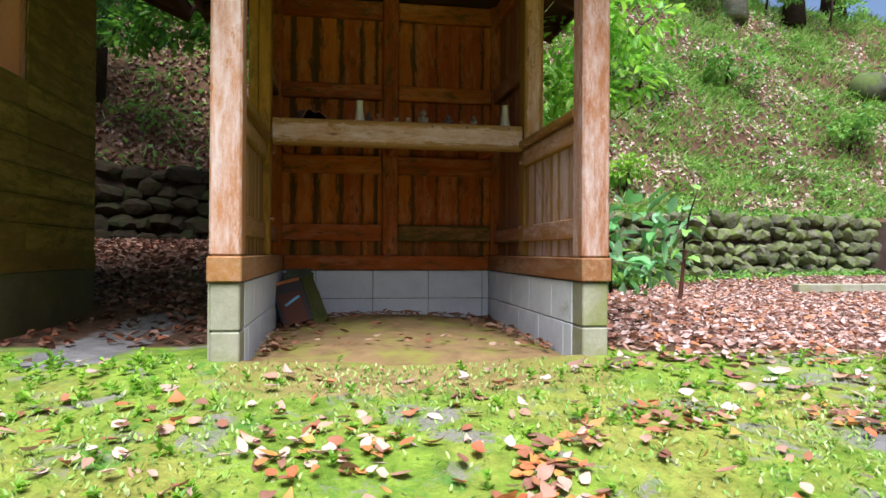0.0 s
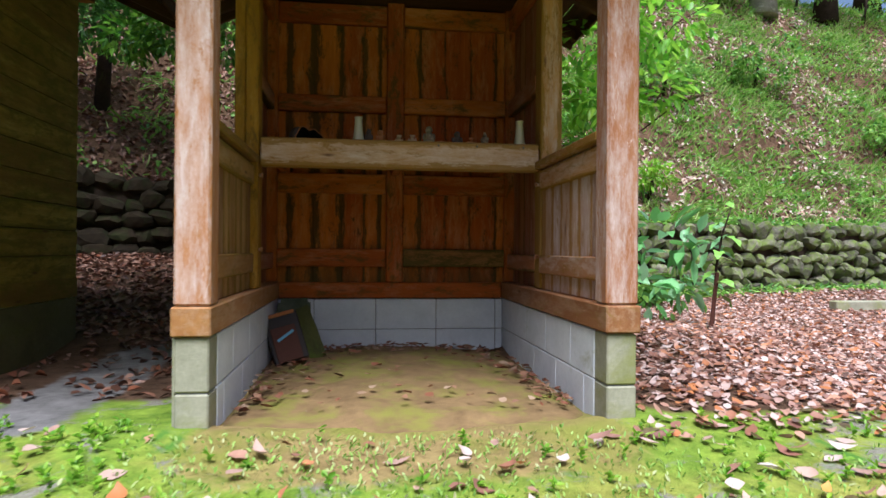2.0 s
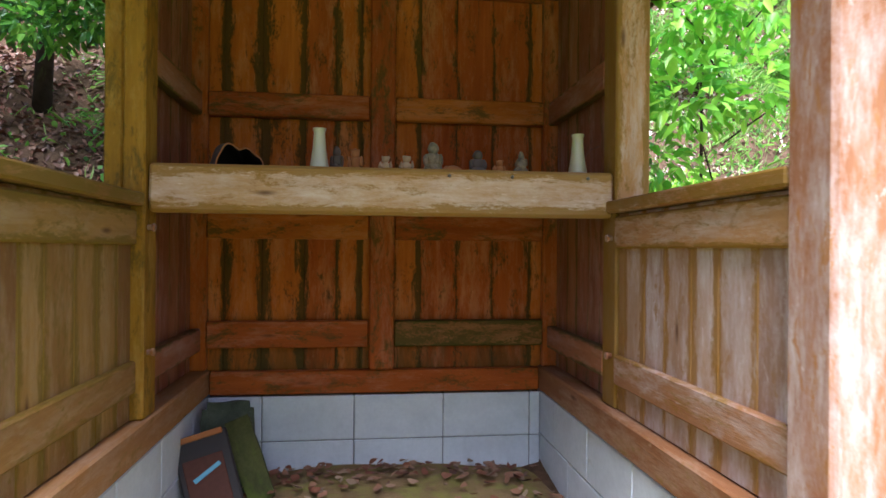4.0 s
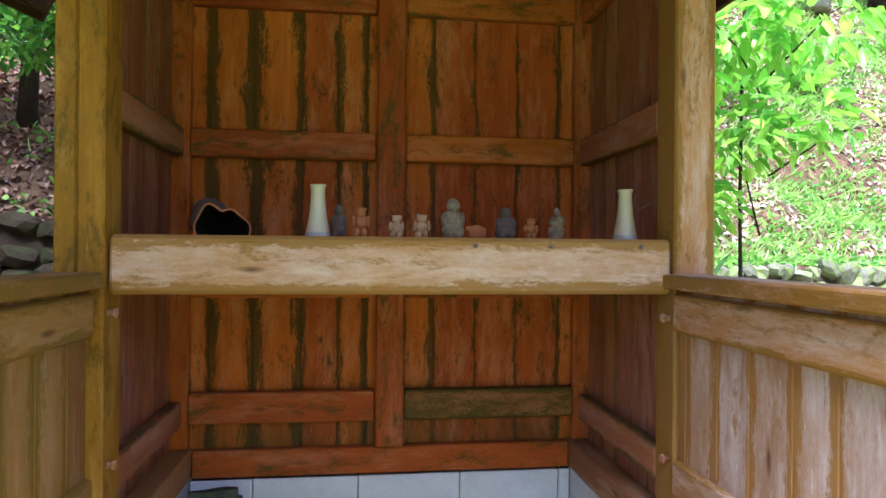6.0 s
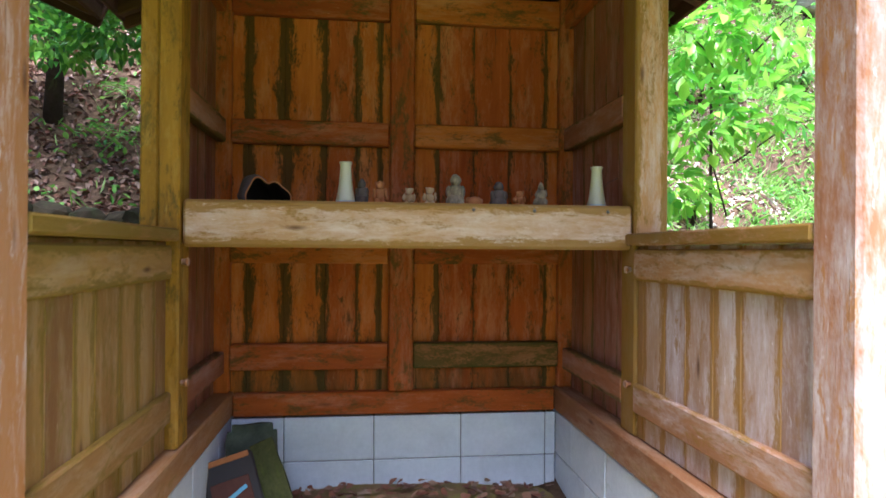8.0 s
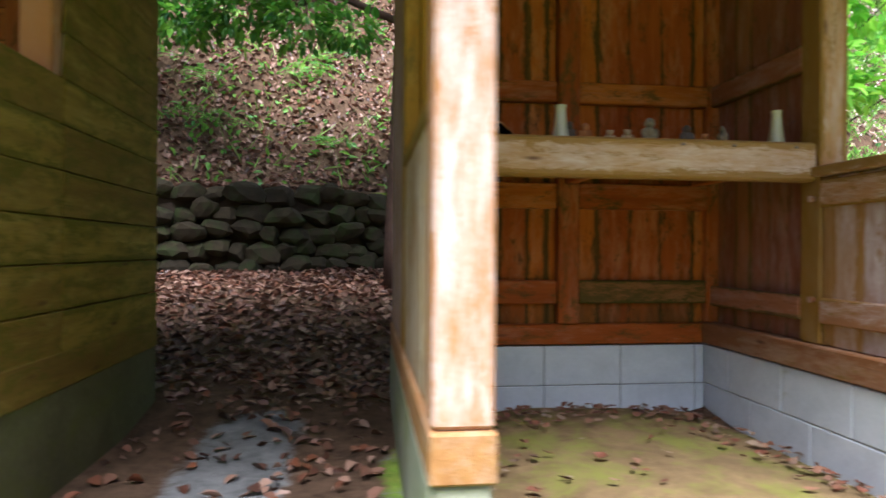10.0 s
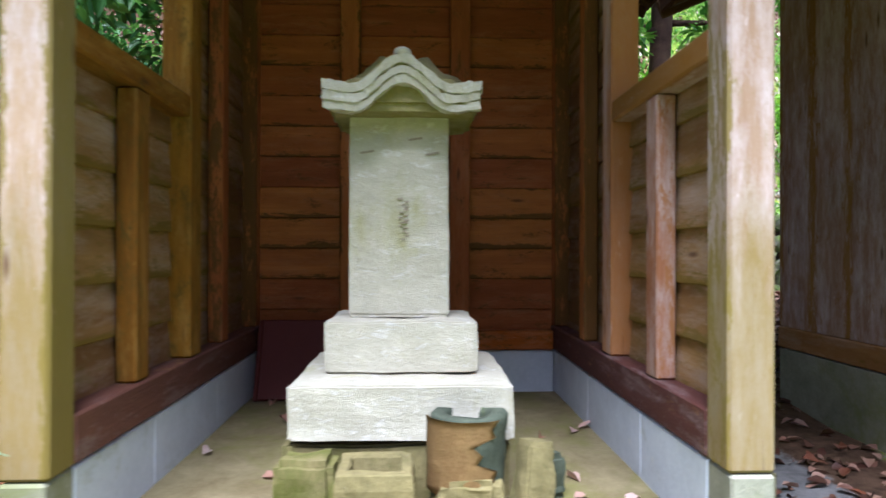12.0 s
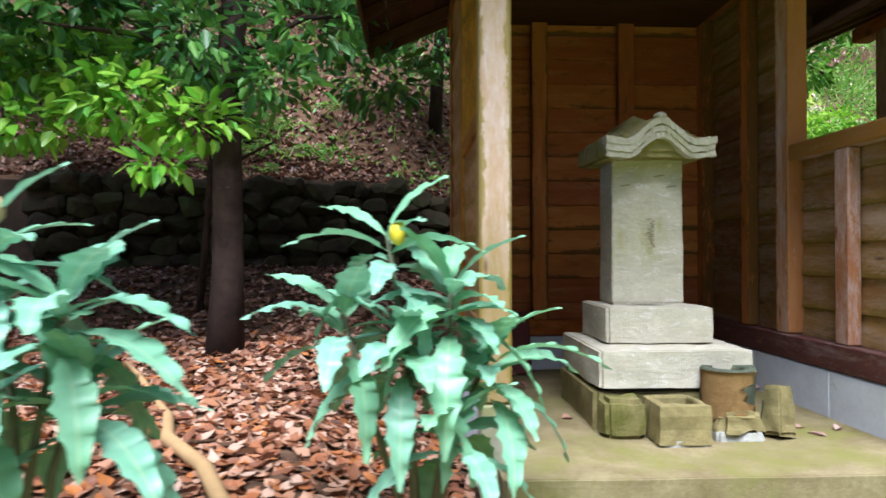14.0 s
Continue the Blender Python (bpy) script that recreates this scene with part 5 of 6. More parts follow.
def lobed_mat():
    k = Nodes("glossy_blue_green_lobed_leaf")
    oi = k.n("ObjectInfo").outputs["Random"]
    a = k.noise(k.coords(), 18, 5, 0.6)
    c = k.ramp(a, 0.25, 0.75, (0.13, 0.32, 0.2), (0.26, 0.49, 0.36))
    c = k.mix(k.math("MULTIPLY", oi, 0.45), c, (0.22, 0.5, 0.2))
    sep = k.n("SeparateXYZ")
    k.link(k.n("TexCoord").outputs["Object"], sep.inputs[0])
    rib = k.ramp(k.math("ABSOLUTE", sep.outputs["Y"]), 0.0008, 0.0026, (1, 1, 1), (0, 0, 0))
    c = k.mix(k.math("MULTIPLY", rib, 0.6), c, (0.4, 0.55, 0.3))
    mat = k.done(c, 0.42, 0.45)
    tr = k.n("BsdfTranslucent")
    k.link(c, tr.inputs["Color"])
    ms = k.n("MixShader")
    ms.inputs[0].default_value = 0.22
    k.link(k.b.outputs[0], ms.inputs[1])
    k.link(tr.outputs[0], ms.inputs[2])
    k.link(ms.outputs[0], k.out.inputs["Surface"])
    return mat


LOBED = lobed_mat()
STEM = plain("green_brown_stem", (0.13, 0.14, 0.08), 0.7)


def lobed_plant(base, rosettes, seed, label, bud=None):
    """A knee-high plant: stems that end in rosettes of long lobed leaves."""
    rnd = random.Random(seed)
    t = thing("broad_leaved_plant", base, label, "plant")
    shapes = [broad_leaf(l, w, n, d, LOBED, 0.11) for l, w, n, d in [(0.28, 0.086, 5.3, 0.4), (0.31, 0.09, 6.2, 0.65), (0.25, 0.08, 4.6, 0.15), (0.32, 0.088, 6.7, 0.95)]]
    for (x, y, z, count, turn, size) in rosettes:
        tip = Vector((x, y, z))
        foot = Vector(base)
        pts = [foot + Vector((rnd.uniform(-0.03, 0.03), rnd.uniform(-0.03, 0.03), -0.03)), foot.lerp(tip, 0.5) + Vector((rnd.uniform(-0.04, 0.04), rnd.uniform(-0.03, 0.03), 0.03)), tip]
        stem = part("stem", tube_bm(pts, [0.011, 0.009, 0.006], 7), STEM, t)
        count = round(count * 1.35)
        for i in range(count):
            k = i / count
            a = turn + 137.5 * i + rnd.uniform(-14, 14)
            tilt = 40 - 68 * k + rnd.uniform(-12, 12)
            shape = shapes[2] if k < 0.25 else shapes[rnd.choice((0, 1))] if k < 0.7 else shapes[rnd.choice((1, 3))]
            m = Matrix.Translation(tip - Vector((0, 0, 0.13 * k))) @ pose(0, 0, 0, rnd.uniform(-16, 16), -tilt, a) @ Matrix.Scale(size * rnd.uniform(0.82, 1.1), 4)
            part("leaf", shape, None, stem, "", m)
    if bud:
        bm = bmesh.new()
        ball(bm, (0, 0, 0), (0.021, 0.018, 0.03))
        rough_bm(bm, 0.004, 60)
        part("bud", bm, bud[3], t, bud[4], Matrix.Translation(bud[:3]))


lobed_plant((-3.54, 2.3, 0.5), [(-3.63, 2.3, 1.3, 8, 20, 0.92), (-3.74, 2.28, 1.1, 8, 150, 0.95), (-3.47, 2.27, 1.17, 13, 75, 0.95), (-3.37, 2.3, 1.0, 12, 10, 0.95), (-3.59, 2.25, 1.05, 13, 140, 1.02), (-3.47, 2.22, 0.86, 9, 50, 0.95)], 21,
            "knee-high plant with long glossy blue-green lobed leaves", (-3.60, 2.2, 1.295, YELLOW, "yellow curled leaf bud"))
lobed_plant((-4.35, 2.0, 0.55), [(-4.42, 2.0, 1.28, 10, 0, 1.0), (-4.26, 1.98, 1.16, 13, 35, 1.05), (-4.45, 1.95, 1.05, 12, 80, 1.05), (-4.25, 2.03, 0.98, 11, 15, 1.0)], 33,
            "second knee-high plant with glossy lobed leaves in leaf litter", (-4.40, 1.99, 1.335, BUFF, "pinkish curled bud"))


def fallen_branch():
    pts = [(-5.2, 4.4), (-5.0, 4.1), (-4.72, 3.6), (-4.55, 3.3), (-4.42, 2.95), (-4.2, 2.65), (-4.0, 2.3), (-3.93, 2.05)]
    pts = [(x, y, float(ground_z(x, y)) + 0.03 + 0.02 * math.sin(7 * x)) for x, y in pts]
    bm = tube_bm(pts, [0.012, 0.016, 0.02, 0.022, 0.024, 0.025, 0.025, 0.022], 9)
    rough_bm(bm, 0.006, 30)
    tagged(part("fallen_branch", bm, plain("pale_dry_branch", (0.42, 0.27, 0.12), 0.8, vary=0.6, scale=14)), "pale dry branch lying on fallen leaves", "branch")


fallen_branch()

t = thing("staked_sapling", (2.81, 5.0, 0.52), "slender sapling tied to a reddish wooden stake", "sapling")
bar("stake", (2.80, 5.02, 0.45), (2.84, 5.0, 0.9), 0.03, 0.03, RUST, t)
part("stem", tube_bm([(2.83, 5.04, 0.5), (2.85, 5.03, 0.95), (2.88, 5.0, 1.2), (2.96, 4.98, 1.45)], [0.012, 0.011, 0.008, 0.004], 7), BARK, t)
sap_leaf = broad_leaf(0.2, 0.085, 3, 0.7, FRESH_PLAIN := plain("fresh_green_leaf", (0.2, 0.42, 0.07), 0.45, 0.4, 0.3, 20), 0.1)
rnd = random.Random(8)
for i in range(16):
    z = 0.72 + 0.045 * i
    part("leaf", sap_leaf, None, t, "", Matrix.Translation((2.84 + 0.05 * (z - 0.7), 5.02, z)) @ pose(0, 0, 0, rnd.uniform(-15, 15), rnd.uniform(-25, 15), 137.5 * i) @ Matrix.Scale(rnd.uniform(0.8, 1.15), 4))

# ---------------------------------------------------------------- trees and shrubs
rng = np.random.default_rng(7)


def clump(centres, n, flat=0.7):
    """Random places in overlapping uneven clumps: rows of x, y, z, radius."""
    c = np.asarray(centres, float)
    w = c[:, 3] ** 2
    k = rng.choice(len(c), n, p=w / w.sum())
    d = rng.normal(0, 1, (n, 3))
    d /= np.linalg.norm(d, axis=1)[:, None]
    r = c[k, 3:4] * rng.uniform(0.25, 1.0, (n, 1)) ** 0.6
    p = c[k, :3] + d * r * np.array([1, 1, flat])
    return p, d + np.array([0, 0, -0.25])


def crown(name, centres, n, length, width, mat, parent, label="", flat=0.7):
    p, d = clump(centres, n, flat)
    return part(name, leaves_mesh(name, p, length, width, d, rng, 0.5), mat, parent, label)


def tree(base, path, radii, limbs, centres, n, leaf, mat, bark, label, name="tree"):
    z = float(ground_z(base[0], base[1]))
    t = thing(name, (base[0], base[1], z), label, "tree")
    pts = [(base[0] + dx, base[1] + dy, z - 0.1 + dz) for dx, dy, dz in path]
    bm = tube_bm(pts, radii, 12)
    rough_bm(bm, radii[0] * 0.18, 5.0)
    part("trunk", bm, bark, t)
    for a, b, r in limbs:
        a, b = Vector(a), Vector(b)
        mid = a.lerp(b, 0.5) + Vector((0, 0, 0.12 * (b - a).length))
        part("limb", tube_bm([a, a.lerp(mid, 0.6), mid, b], [r, r * 0.8, r * 0.6, r * 0.25], 7), bark, t)
    if n:
        crown("crown", centres, n, leaf[0], leaf[1], mat, t)
    return t


# The high boughs over the gap are unseen, added to shade gap and wall.
tree((-0.42, 6.85), [(0.02, 0, 0), (0, 0, 0.5), (0.03, 0.02, 1.5), (0.08, 0, 2.6), (0.05, 0.1, 3.6), (0.1, 0.1, 4.6)], [0.14, 0.105, 0.09, 0.085, 0.07, 0.04],
     [((-0.36, 6.85, 3.1), (-1.8, 6.6, 3.2), 0.035), ((-0.36, 6.85, 3.2), (0.5, 6.7, 2.95), 0.032), ((-0.36, 6.9, 3.7), (0.1, 6.2, 4.4), 0.03), ((-0.36, 6.9, 4.2), (-1.2, 7.3, 4.9), 0.03), ((-0.34, 6.92, 4.4), (-1.1, 4.4, 4.7), 0.04), ((-0.34, 6.92, 4.45), (-1.2, 2.6, 4.9), 0.04)],
     [(-1.2, 6.7, 3.05, 0.34), (-0.8, 6.6, 2.95, 0.24), (-1.7, 6.8, 3.2, 0.42), (-2.1, 6.8, 3.05, 0.3), (0.2, 6.8, 3.1, 0.36), (-1.8, 6.8, 3.6, 0.5), (-0.4, 7.2, 4.4, 0.9), (0.9, 6.9, 4.0, 0.8), (-2.4, 7.4, 4.6, 0.9), (0.2, 7.0, 5.2, 1.0), (-1.0, 7.0, 5.3, 1.0), (-1.0, 5.4, 4.6, 0.9), (-0.5, 6.0, 4.9, 0.7), (-1.9, 6.0, 4.9, 0.7), (-1.1, 4.4, 4.7, 0.85), (-1.0, 3.4, 4.8, 0.85), (-1.2, 2.5, 4.9, 0.75)],
     22000, (0.1, 0.045), MIDGREEN, RED_BARK, "slender tree with dark bark and mid-green leaves, upper boughs added for shade")
tree((-4.74, 4.7), [(0, 0, 0), (0.02, 0.02, 0.6), (0.0, 0.05, 1.6), (0.06, 0.1, 2.8), (0.1, 0.1, 4.2)], [0.12, 0.095, 0.085, 0.075, 0.05],
     [((-4.72, 4.75, 2.3), (-5.6, 4.2, 2.5), 0.03), ((-4.7, 4.8, 2.5), (-3.9, 5.1, 2.9), 0.03), ((-4.7, 4.8, 2.9), (-5.0, 3.9, 3.2), 0.028)],
     [(-4.4, 4.5, 2.3, 0.3), (-4.9, 4.6, 2.55, 0.4), (-5.6, 4.4, 2.7, 0.5), (-4.2, 4.9, 2.75, 0.4), (-6.1, 4.3, 2.4, 0.4), (-3.8, 5.2, 2.5, 0.35), (-6.0, 4.6, 2.9, 0.7), (-5.4, 5.0, 3.5, 0.9), (-3.9, 5.4, 3.4, 0.6), (-4.4, 5.6, 4.1, 0.9)],
     5000, (0.12, 0.055), EVERGREEN, BARK, "slim evergreen tree with low dark branches")
t = thing("low_bough_shrub", (-5.2, 5.6, float(ground_z(-5.2, 5.6))), "shrub with bright green leafy boughs", "shrub")
part("stem", tube_bm([(-5.2, 5.6, 0.7), (-5.1, 5.5, 1.5), (-5.0, 5.3, 2.2)], [0.03, 0.025, 0.012], 7), BARK, t)
part("limb", tube_bm([(-5.1, 5.5, 1.5), (-4.8, 5.2, 1.9), (-4.5, 5.0, 2.0)], [0.018, 0.014, 0.006], 7), BARK, t)
crown("foliage", [(-5.25, 4.5, 2.15, 0.38), (-4.85, 4.45, 2.02, 0.28), (-5.6, 4.7, 2.4, 0.42), (-5.8, 4.4, 2.0, 0.28), (-5.0, 4.35, 1.75, 0.16)], 850, 0.125, 0.055, SPRAY, t, flat=0.5)

# Unseen tree, added so its crown throws shade on the wall and litter.
tree((-8.6, 4.6), [(0, 0, 0), (0.1, 0, 2.0), (0.5, 0, 4.0), (1.2, -0.1, 6.0)], [0.3, 0.24, 0.2, 0.1],
     [((-8.1, 4.6, 4.4), (-6.2, 3.8, 5.2), 0.08), ((-7.9, 4.6, 5.0), (-5.6, 4.4, 5.8), 0.08), ((-7.6, 4.5, 5.6), (-6.2, 3.6, 5.7), 0.07)],
     [(-7.6, 3.6, 5.2, 1.0), (-6.4, 3.4, 5.3, 1.0), (-5.4, 4.0, 5.6, 1.0), (-6.6, 4.4, 5.8, 1.1), (-8.6, 3.8, 5.6, 1.2), (-4.9, 4.6, 5.3, 0.9), (-7.6, 4.9, 5.4, 1.0), (-6.0, 5.0, 5.4, 0.9), (-5.2, 6.0, 4.9, 0.8), (-4.3, 6.0, 5.0, 0.7), (-6.2, 6.0, 4.9, 0.75), (-7.2, 5.9, 4.9, 0.7), (-3.5, 6.1, 5.0, 0.65)],
     42000, (0.17, 0.085), EVERGREEN, BARK, "large unseen evergreen tree added to shade the stone wall and litter")
tree((-3.3, 9.3), [(0, 0, 0), (0.05, 0, 1.0), (0.15, -0.1, 2.2), (0.3, -0.2, 3.6)], [0.1, 0.08, 0.07, 0.04],
     [((-3.15, 9.2, 3.9), (-2.4, 8.3, 3.9), 0.03), ((-3.1, 9.1, 4.3), (-3.6, 8.2, 4.1), 0.03)],
     [(-2.6, 8.3, 3.75, 0.5), (-3.3, 8.4, 3.8, 0.6), (-1.95, 8.2, 4.05, 0.4), (-2.9, 8.7, 4.6, 0.9), (-4.0, 8.4, 4.3, 0.7)],
     3600, (0.11, 0.05), EVERGREEN, BARK, "evergreen tree with dark boughs hanging over the wall")
# young bright-leaved tree beside the shelf shed
tree((2.35, 5.55), [(0, 0, 0), (0.02, -0.03, 0.7), (-0.05, -0.12, 1.5), (-0.12, -0.25, 2.4), (-0.1, -0.3, 3.1)], [0.016, 0.014, 0.012, 0.009, 0.005],
     [((2.3, 5.25, 1.7), (1.85, 4.8, 2.1), 0.006), ((2.28, 5.15, 2.0), (2.75, 4.85, 2.25), 0.006), ((2.26, 5.1, 2.3), (1.75, 4.9, 2.75), 0.006), ((2.25, 5.1, 2.5), (2.6, 4.7, 2.85), 0.006)],
     [(1.95, 4.95, 2.2, 0.3), (2.3, 4.95, 2.3, 0.3), (1.85, 5.0, 2.7, 0.36), (2.3, 4.9, 2.75, 0.4), (2.1, 5.1, 3.2, 0.4), (1.9, 5.3, 1.9, 0.3), (1.75, 5.4, 2.4, 0.35)],
     1350, (0.11, 0.05), SPRAY, BARK, "young tree with bright glossy yellow-green leaves", "young_tree")
t = thing("undergrowth_plant", (2.4, 5.5, 0.55), "broad blue-green leaved plant at the wall's foot", "plant")
crown("leaves", [(2.2, 5.4, 1.05, 0.3), (2.55, 5.3, 1.2, 0.28), (2.35, 5.3, 0.75, 0.28), (2.75, 5.4, 0.85, 0.22), (2.0, 5.5, 1.35, 0.25), (2.9, 5.5, 1.1, 0.25)], 110, 0.2, 0.09, BLUE_LEAF, t)
crown("leaves", [(2.3, 5.7, 0.8, 0.4), (2.8, 5.6, 0.7, 0.3), (1.9, 5.6, 1.1, 0.4)], 300, 0.11, 0.05, UNDER, t)
part("stem", tube_bm([(2.4, 5.5, 0.45), (2.38, 5.45, 0.9), (2.3, 5.4, 1.3)], [0.015, 0.012, 0.006], 6), BARK, t)


def bank_shrub(x, y, r, n, mat, label, lift=0.3):
    z = float(ground_z(x, y))
    t = thing("bank_shrub", (x, y, z), label, "shrub", "shrubs on the bank")
    part("stem", tube_bm([(x, y, z - 0.1), (x + 0.05, y - 0.05, z + 0.4 * r + lift), (x, y - 0.15, z + r + lift)], [0.035, 0.028, 0.012], 7), BARK, t)
    cs = [(x + rng.uniform(-r, r), y + rng.uniform(-r, 0.6 * r), z + lift + rng.uniform(0.2, 1.2) * r, r * rng.uniform(0.35, 0.6)) for _ in range(7)]
    crown("foliage", cs, n, 0.11, 0.05, mat, t)


for x, y, r, n, lift in ((-6.2, 8.5, 0.7, 1500, 0.2), (-8.2, 8.1, 1.0, 2600, 0.2), (-4.9, 10.3, 0.9, 2000, 0.5), (-7.0, 9.8, 1.2, 2600, 0.6), (-1.6, 11.2, 0.9, 1800, 0.5)):
    bank_shrub(x, y, r, n, EVERGREEN, "dense dark evergreen shrub overhanging the stone wall", lift)
for x, y, r, n in ((1.6, 9.6, 0.7, 1500), (6.2, 13.9, 0.6, 900), (8.3, 14.4, 0.7, 1000), (10.4, 14.6, 0.7, 1000), (12.2, 14.6, 0.8, 1100), (4.2, 13.6, 0.7, 1000), (2.2, 13.0, 0.8, 1200), (0.2, 12.2, 0.8, 1200), (3.0, 10.2, 0.6, 1200), (0.4, 9.3, 0.7, 1400), (5.6, 11.6, 0.6, 900), (7.8, 12.2, 0.6, 900), (9.8, 11.2, 0.5, 700), (4.4, 9.6, 0.35, 350)):
    bank_shrub(x, y, r, n, FRESH if y < 10 else UNDER, "low leafy shrub on the grassy bank", 0.05)

for i, (x, y, r) in enumerate(((9.3, 14.2, 0.24), (7.3, 14.6, 0.2), (5.4, 15.2, 0.17), (11.2, 14.6, 0.2), (12.9, 15.3, 0.24), (3.4, 14.4, 0.2), (1.2, 14.0, 0.22), (-1.4, 13.4, 0.22), (-3.8, 12.6, 0.22), (-6.4, 12.4, 0.25), (-9.2, 11.6, 0.25), (15.0, 15.0, 0.25), (6.3, 17.5, 0.22), (10.2, 17.8, 0.22), (13.9, 18.2, 0.22))):
    z = float(ground_z(x, y))
    h = 9.0 + 1.5 * math.sin(3.7 * i)
    cs = [(x + rng.uniform(-1.8, 1.8), y + rng.uniform(-1.8, 1.8), z + h * rng.uniform(0.5, 1.0), rng.uniform(0.8, 1.4)) for _ in range(9)]
    tree((x, y), [(0, 0, 0), (0.05, 0.02, 1.0), (0.1 * math.sin(i), 0.1, 4.0), (0.2 * math.cos(i), 0.1, h)], [r * 1.5, r, r * 0.85, r * 0.3],
         [((x, y, z + h * 0.5), (x + c[0] - x, c[1], c[2]), r * 0.25) for c in cs[:5]], cs, 3200, (0.2, 0.1), EVERGREEN, PALE_BARK if i == 0 else BARK,
         "tall tree with pale lichened bark on the crest" if i == 0 else "tall dark-barked tree on the crest of the bank", "forest_tree")


# ---------------------------------------------------------------- litter, weeds and grass
def scatter(name, n, x0, x1, y0, y1, keep, length, width, mat, label, aim=(0, 0, 0), spread=0.6, lift=0.006, fold=0.25, curl=0.25, flat=True, category="leaves", crisp=False):
    x, y = rng.uniform(x0, x1, n), rng.uniform(y0, y1, n)
    ok = keep(x, y)
    x, y = x[ok], y[ok]
    a = rng.uniform(0, 2 * np.pi, len(x))
    d = np.stack([np.cos(a), np.sin(a), np.zeros(len(x))], 1) + np.asarray(aim, float)
    eps = 0.05
    gx = (ground_z(x + eps, y) - ground_z(x - eps, y)) / (2 * eps)
    gy = (ground_z(x, y + eps) - ground_z(x, y - eps)) / (2 * eps)
    s = d.copy()
    if flat:
        s[:, 2] += np.clip(gx, -1.2, 1.2) * d[:, 0] + np.clip(gy, -1.2, 1.2) * d[:, 1]
        s += rng.normal(0, 0.25, s.shape) * np.array([0.2, 0.2, 1.0])
        spread = 0.04
    p = np.stack([x, y, ground_z(x, y) + lift + rng.uniform(0, 0.018, len(x))], 1)
    me = crisp_leaves(name, p, length, width, s, rng) if crisp else leaves_mesh(name, p, length, width, s, rng, spread, fold, curl)
    return tagged(part(name, me, mat), label, category, kind="stuff")


def outside(x, y):
    """Not inside a shed or on its plinth."""
    a = (x > AX0 - 0.05) & (x < AX1 + 0.02) & (y > AY0 - 0.12) & (y < AY1 + 0.15)
    b = (x > BX0 + 0.0) & (x < BX1 + 0.05) & (y > 2.6) & (y < BY1 + 0.12)
    w = np.abs(y - wall_y(x) - 0.1) < 0.14
    return ~(a | b | w)


def thin(p):
    return lambda x, y: outside(x, y) & (rng.uniform(0, 1, len(x)) < p(x, y))


scatter("fallen_leaves", 62000, 1.1, 8.5, 2.5, 8.9, thin(lambda x, y: step01(x - 0.35 * (y - 3), 0.75, 1.9) * step01(y, 2.2, 3.6) * np.where(y > 6, 0.75, 1.0)), 0.056, 0.035, LITTER, "thick pinkish-brown fallen leaves beside the shed", crisp=True)
scatter("fallen_leaves", 30000, -7.5, 1.4, 3.2, 8.4, thin(lambda x, y: np.maximum(step01(y, 4.2, 5.0), 0.16)), 0.066, 0.04, DAMP_SHADE_LITTER, "moist brown fallen leaves, darkened for shade, behind and between the sheds")
scatter("fallen_leaves", 16000, -7.5, -3.1, 0.6, 5.0, thin(lambda x, y: step01(x, -2.9, -3.5) * step01(y, 0.4, 1.8)), 0.07, 0.042, WARM_LITTER, "orange-brown fallen leaves round the plants", crisp=True)
scatter("fallen_leaves", 15000, -2.6, 3.6, 0.7, 2.2, thin(lambda x, y: 0.035 + 0.6 * (np.sin(5.3 * x + 3 * y + np.sin(9 * y)) * np.sin(6.1 * y - 2 * x + np.sin(7 * x)) > 0.34) * (0.35 + 0.65 * step01(x, -1, 0.8)) * step01(y, 2.15, 1.7)), 0.054, 0.034, NEAR_LITTER, "scattered curled leaves on the moss", crisp=True)
scatter("fallen_leaves", 260, -1.8, 2.6, 2.1, 2.8, thin(lambda x, y: 0.25 + 0.6 * step01(x, 0.9, 1.6)), 0.08, 0.046, LITTER, "a few curled leaves on the moss", crisp=True)
scatter("fallen_leaves", 24000, 0, 13, 8.2, 15.5, thin(lambda x, y: np.where(y > wall_y(x) + 0.2, 0.25 + 0.75 * step01(np.sin(1.7 * x + 0.9 * y) * np.sin(2.3 * y - 0.6 * x) + 0.6 * np.sin(3.9 * x - 1.1 * y) * np.sin(2.9 * y + 1.7 * x), 0.2, -0.35), 0)), 0.1, 0.058, PALE_LITTER, "brown fallen leaves lying on the grassy bank", curl=0.4)
scatter("fallen_leaves", 32000, -9, 1, 7.4, 14, thin(lambda x, y: np.where(y > wall_y(x) + 0.2, 0.95, 0)), 0.085, 0.05, DAMP_SHADE_LITTER, "moist brown fallen leaves, darkened for shade, covering the shaded bank", curl=0.4)


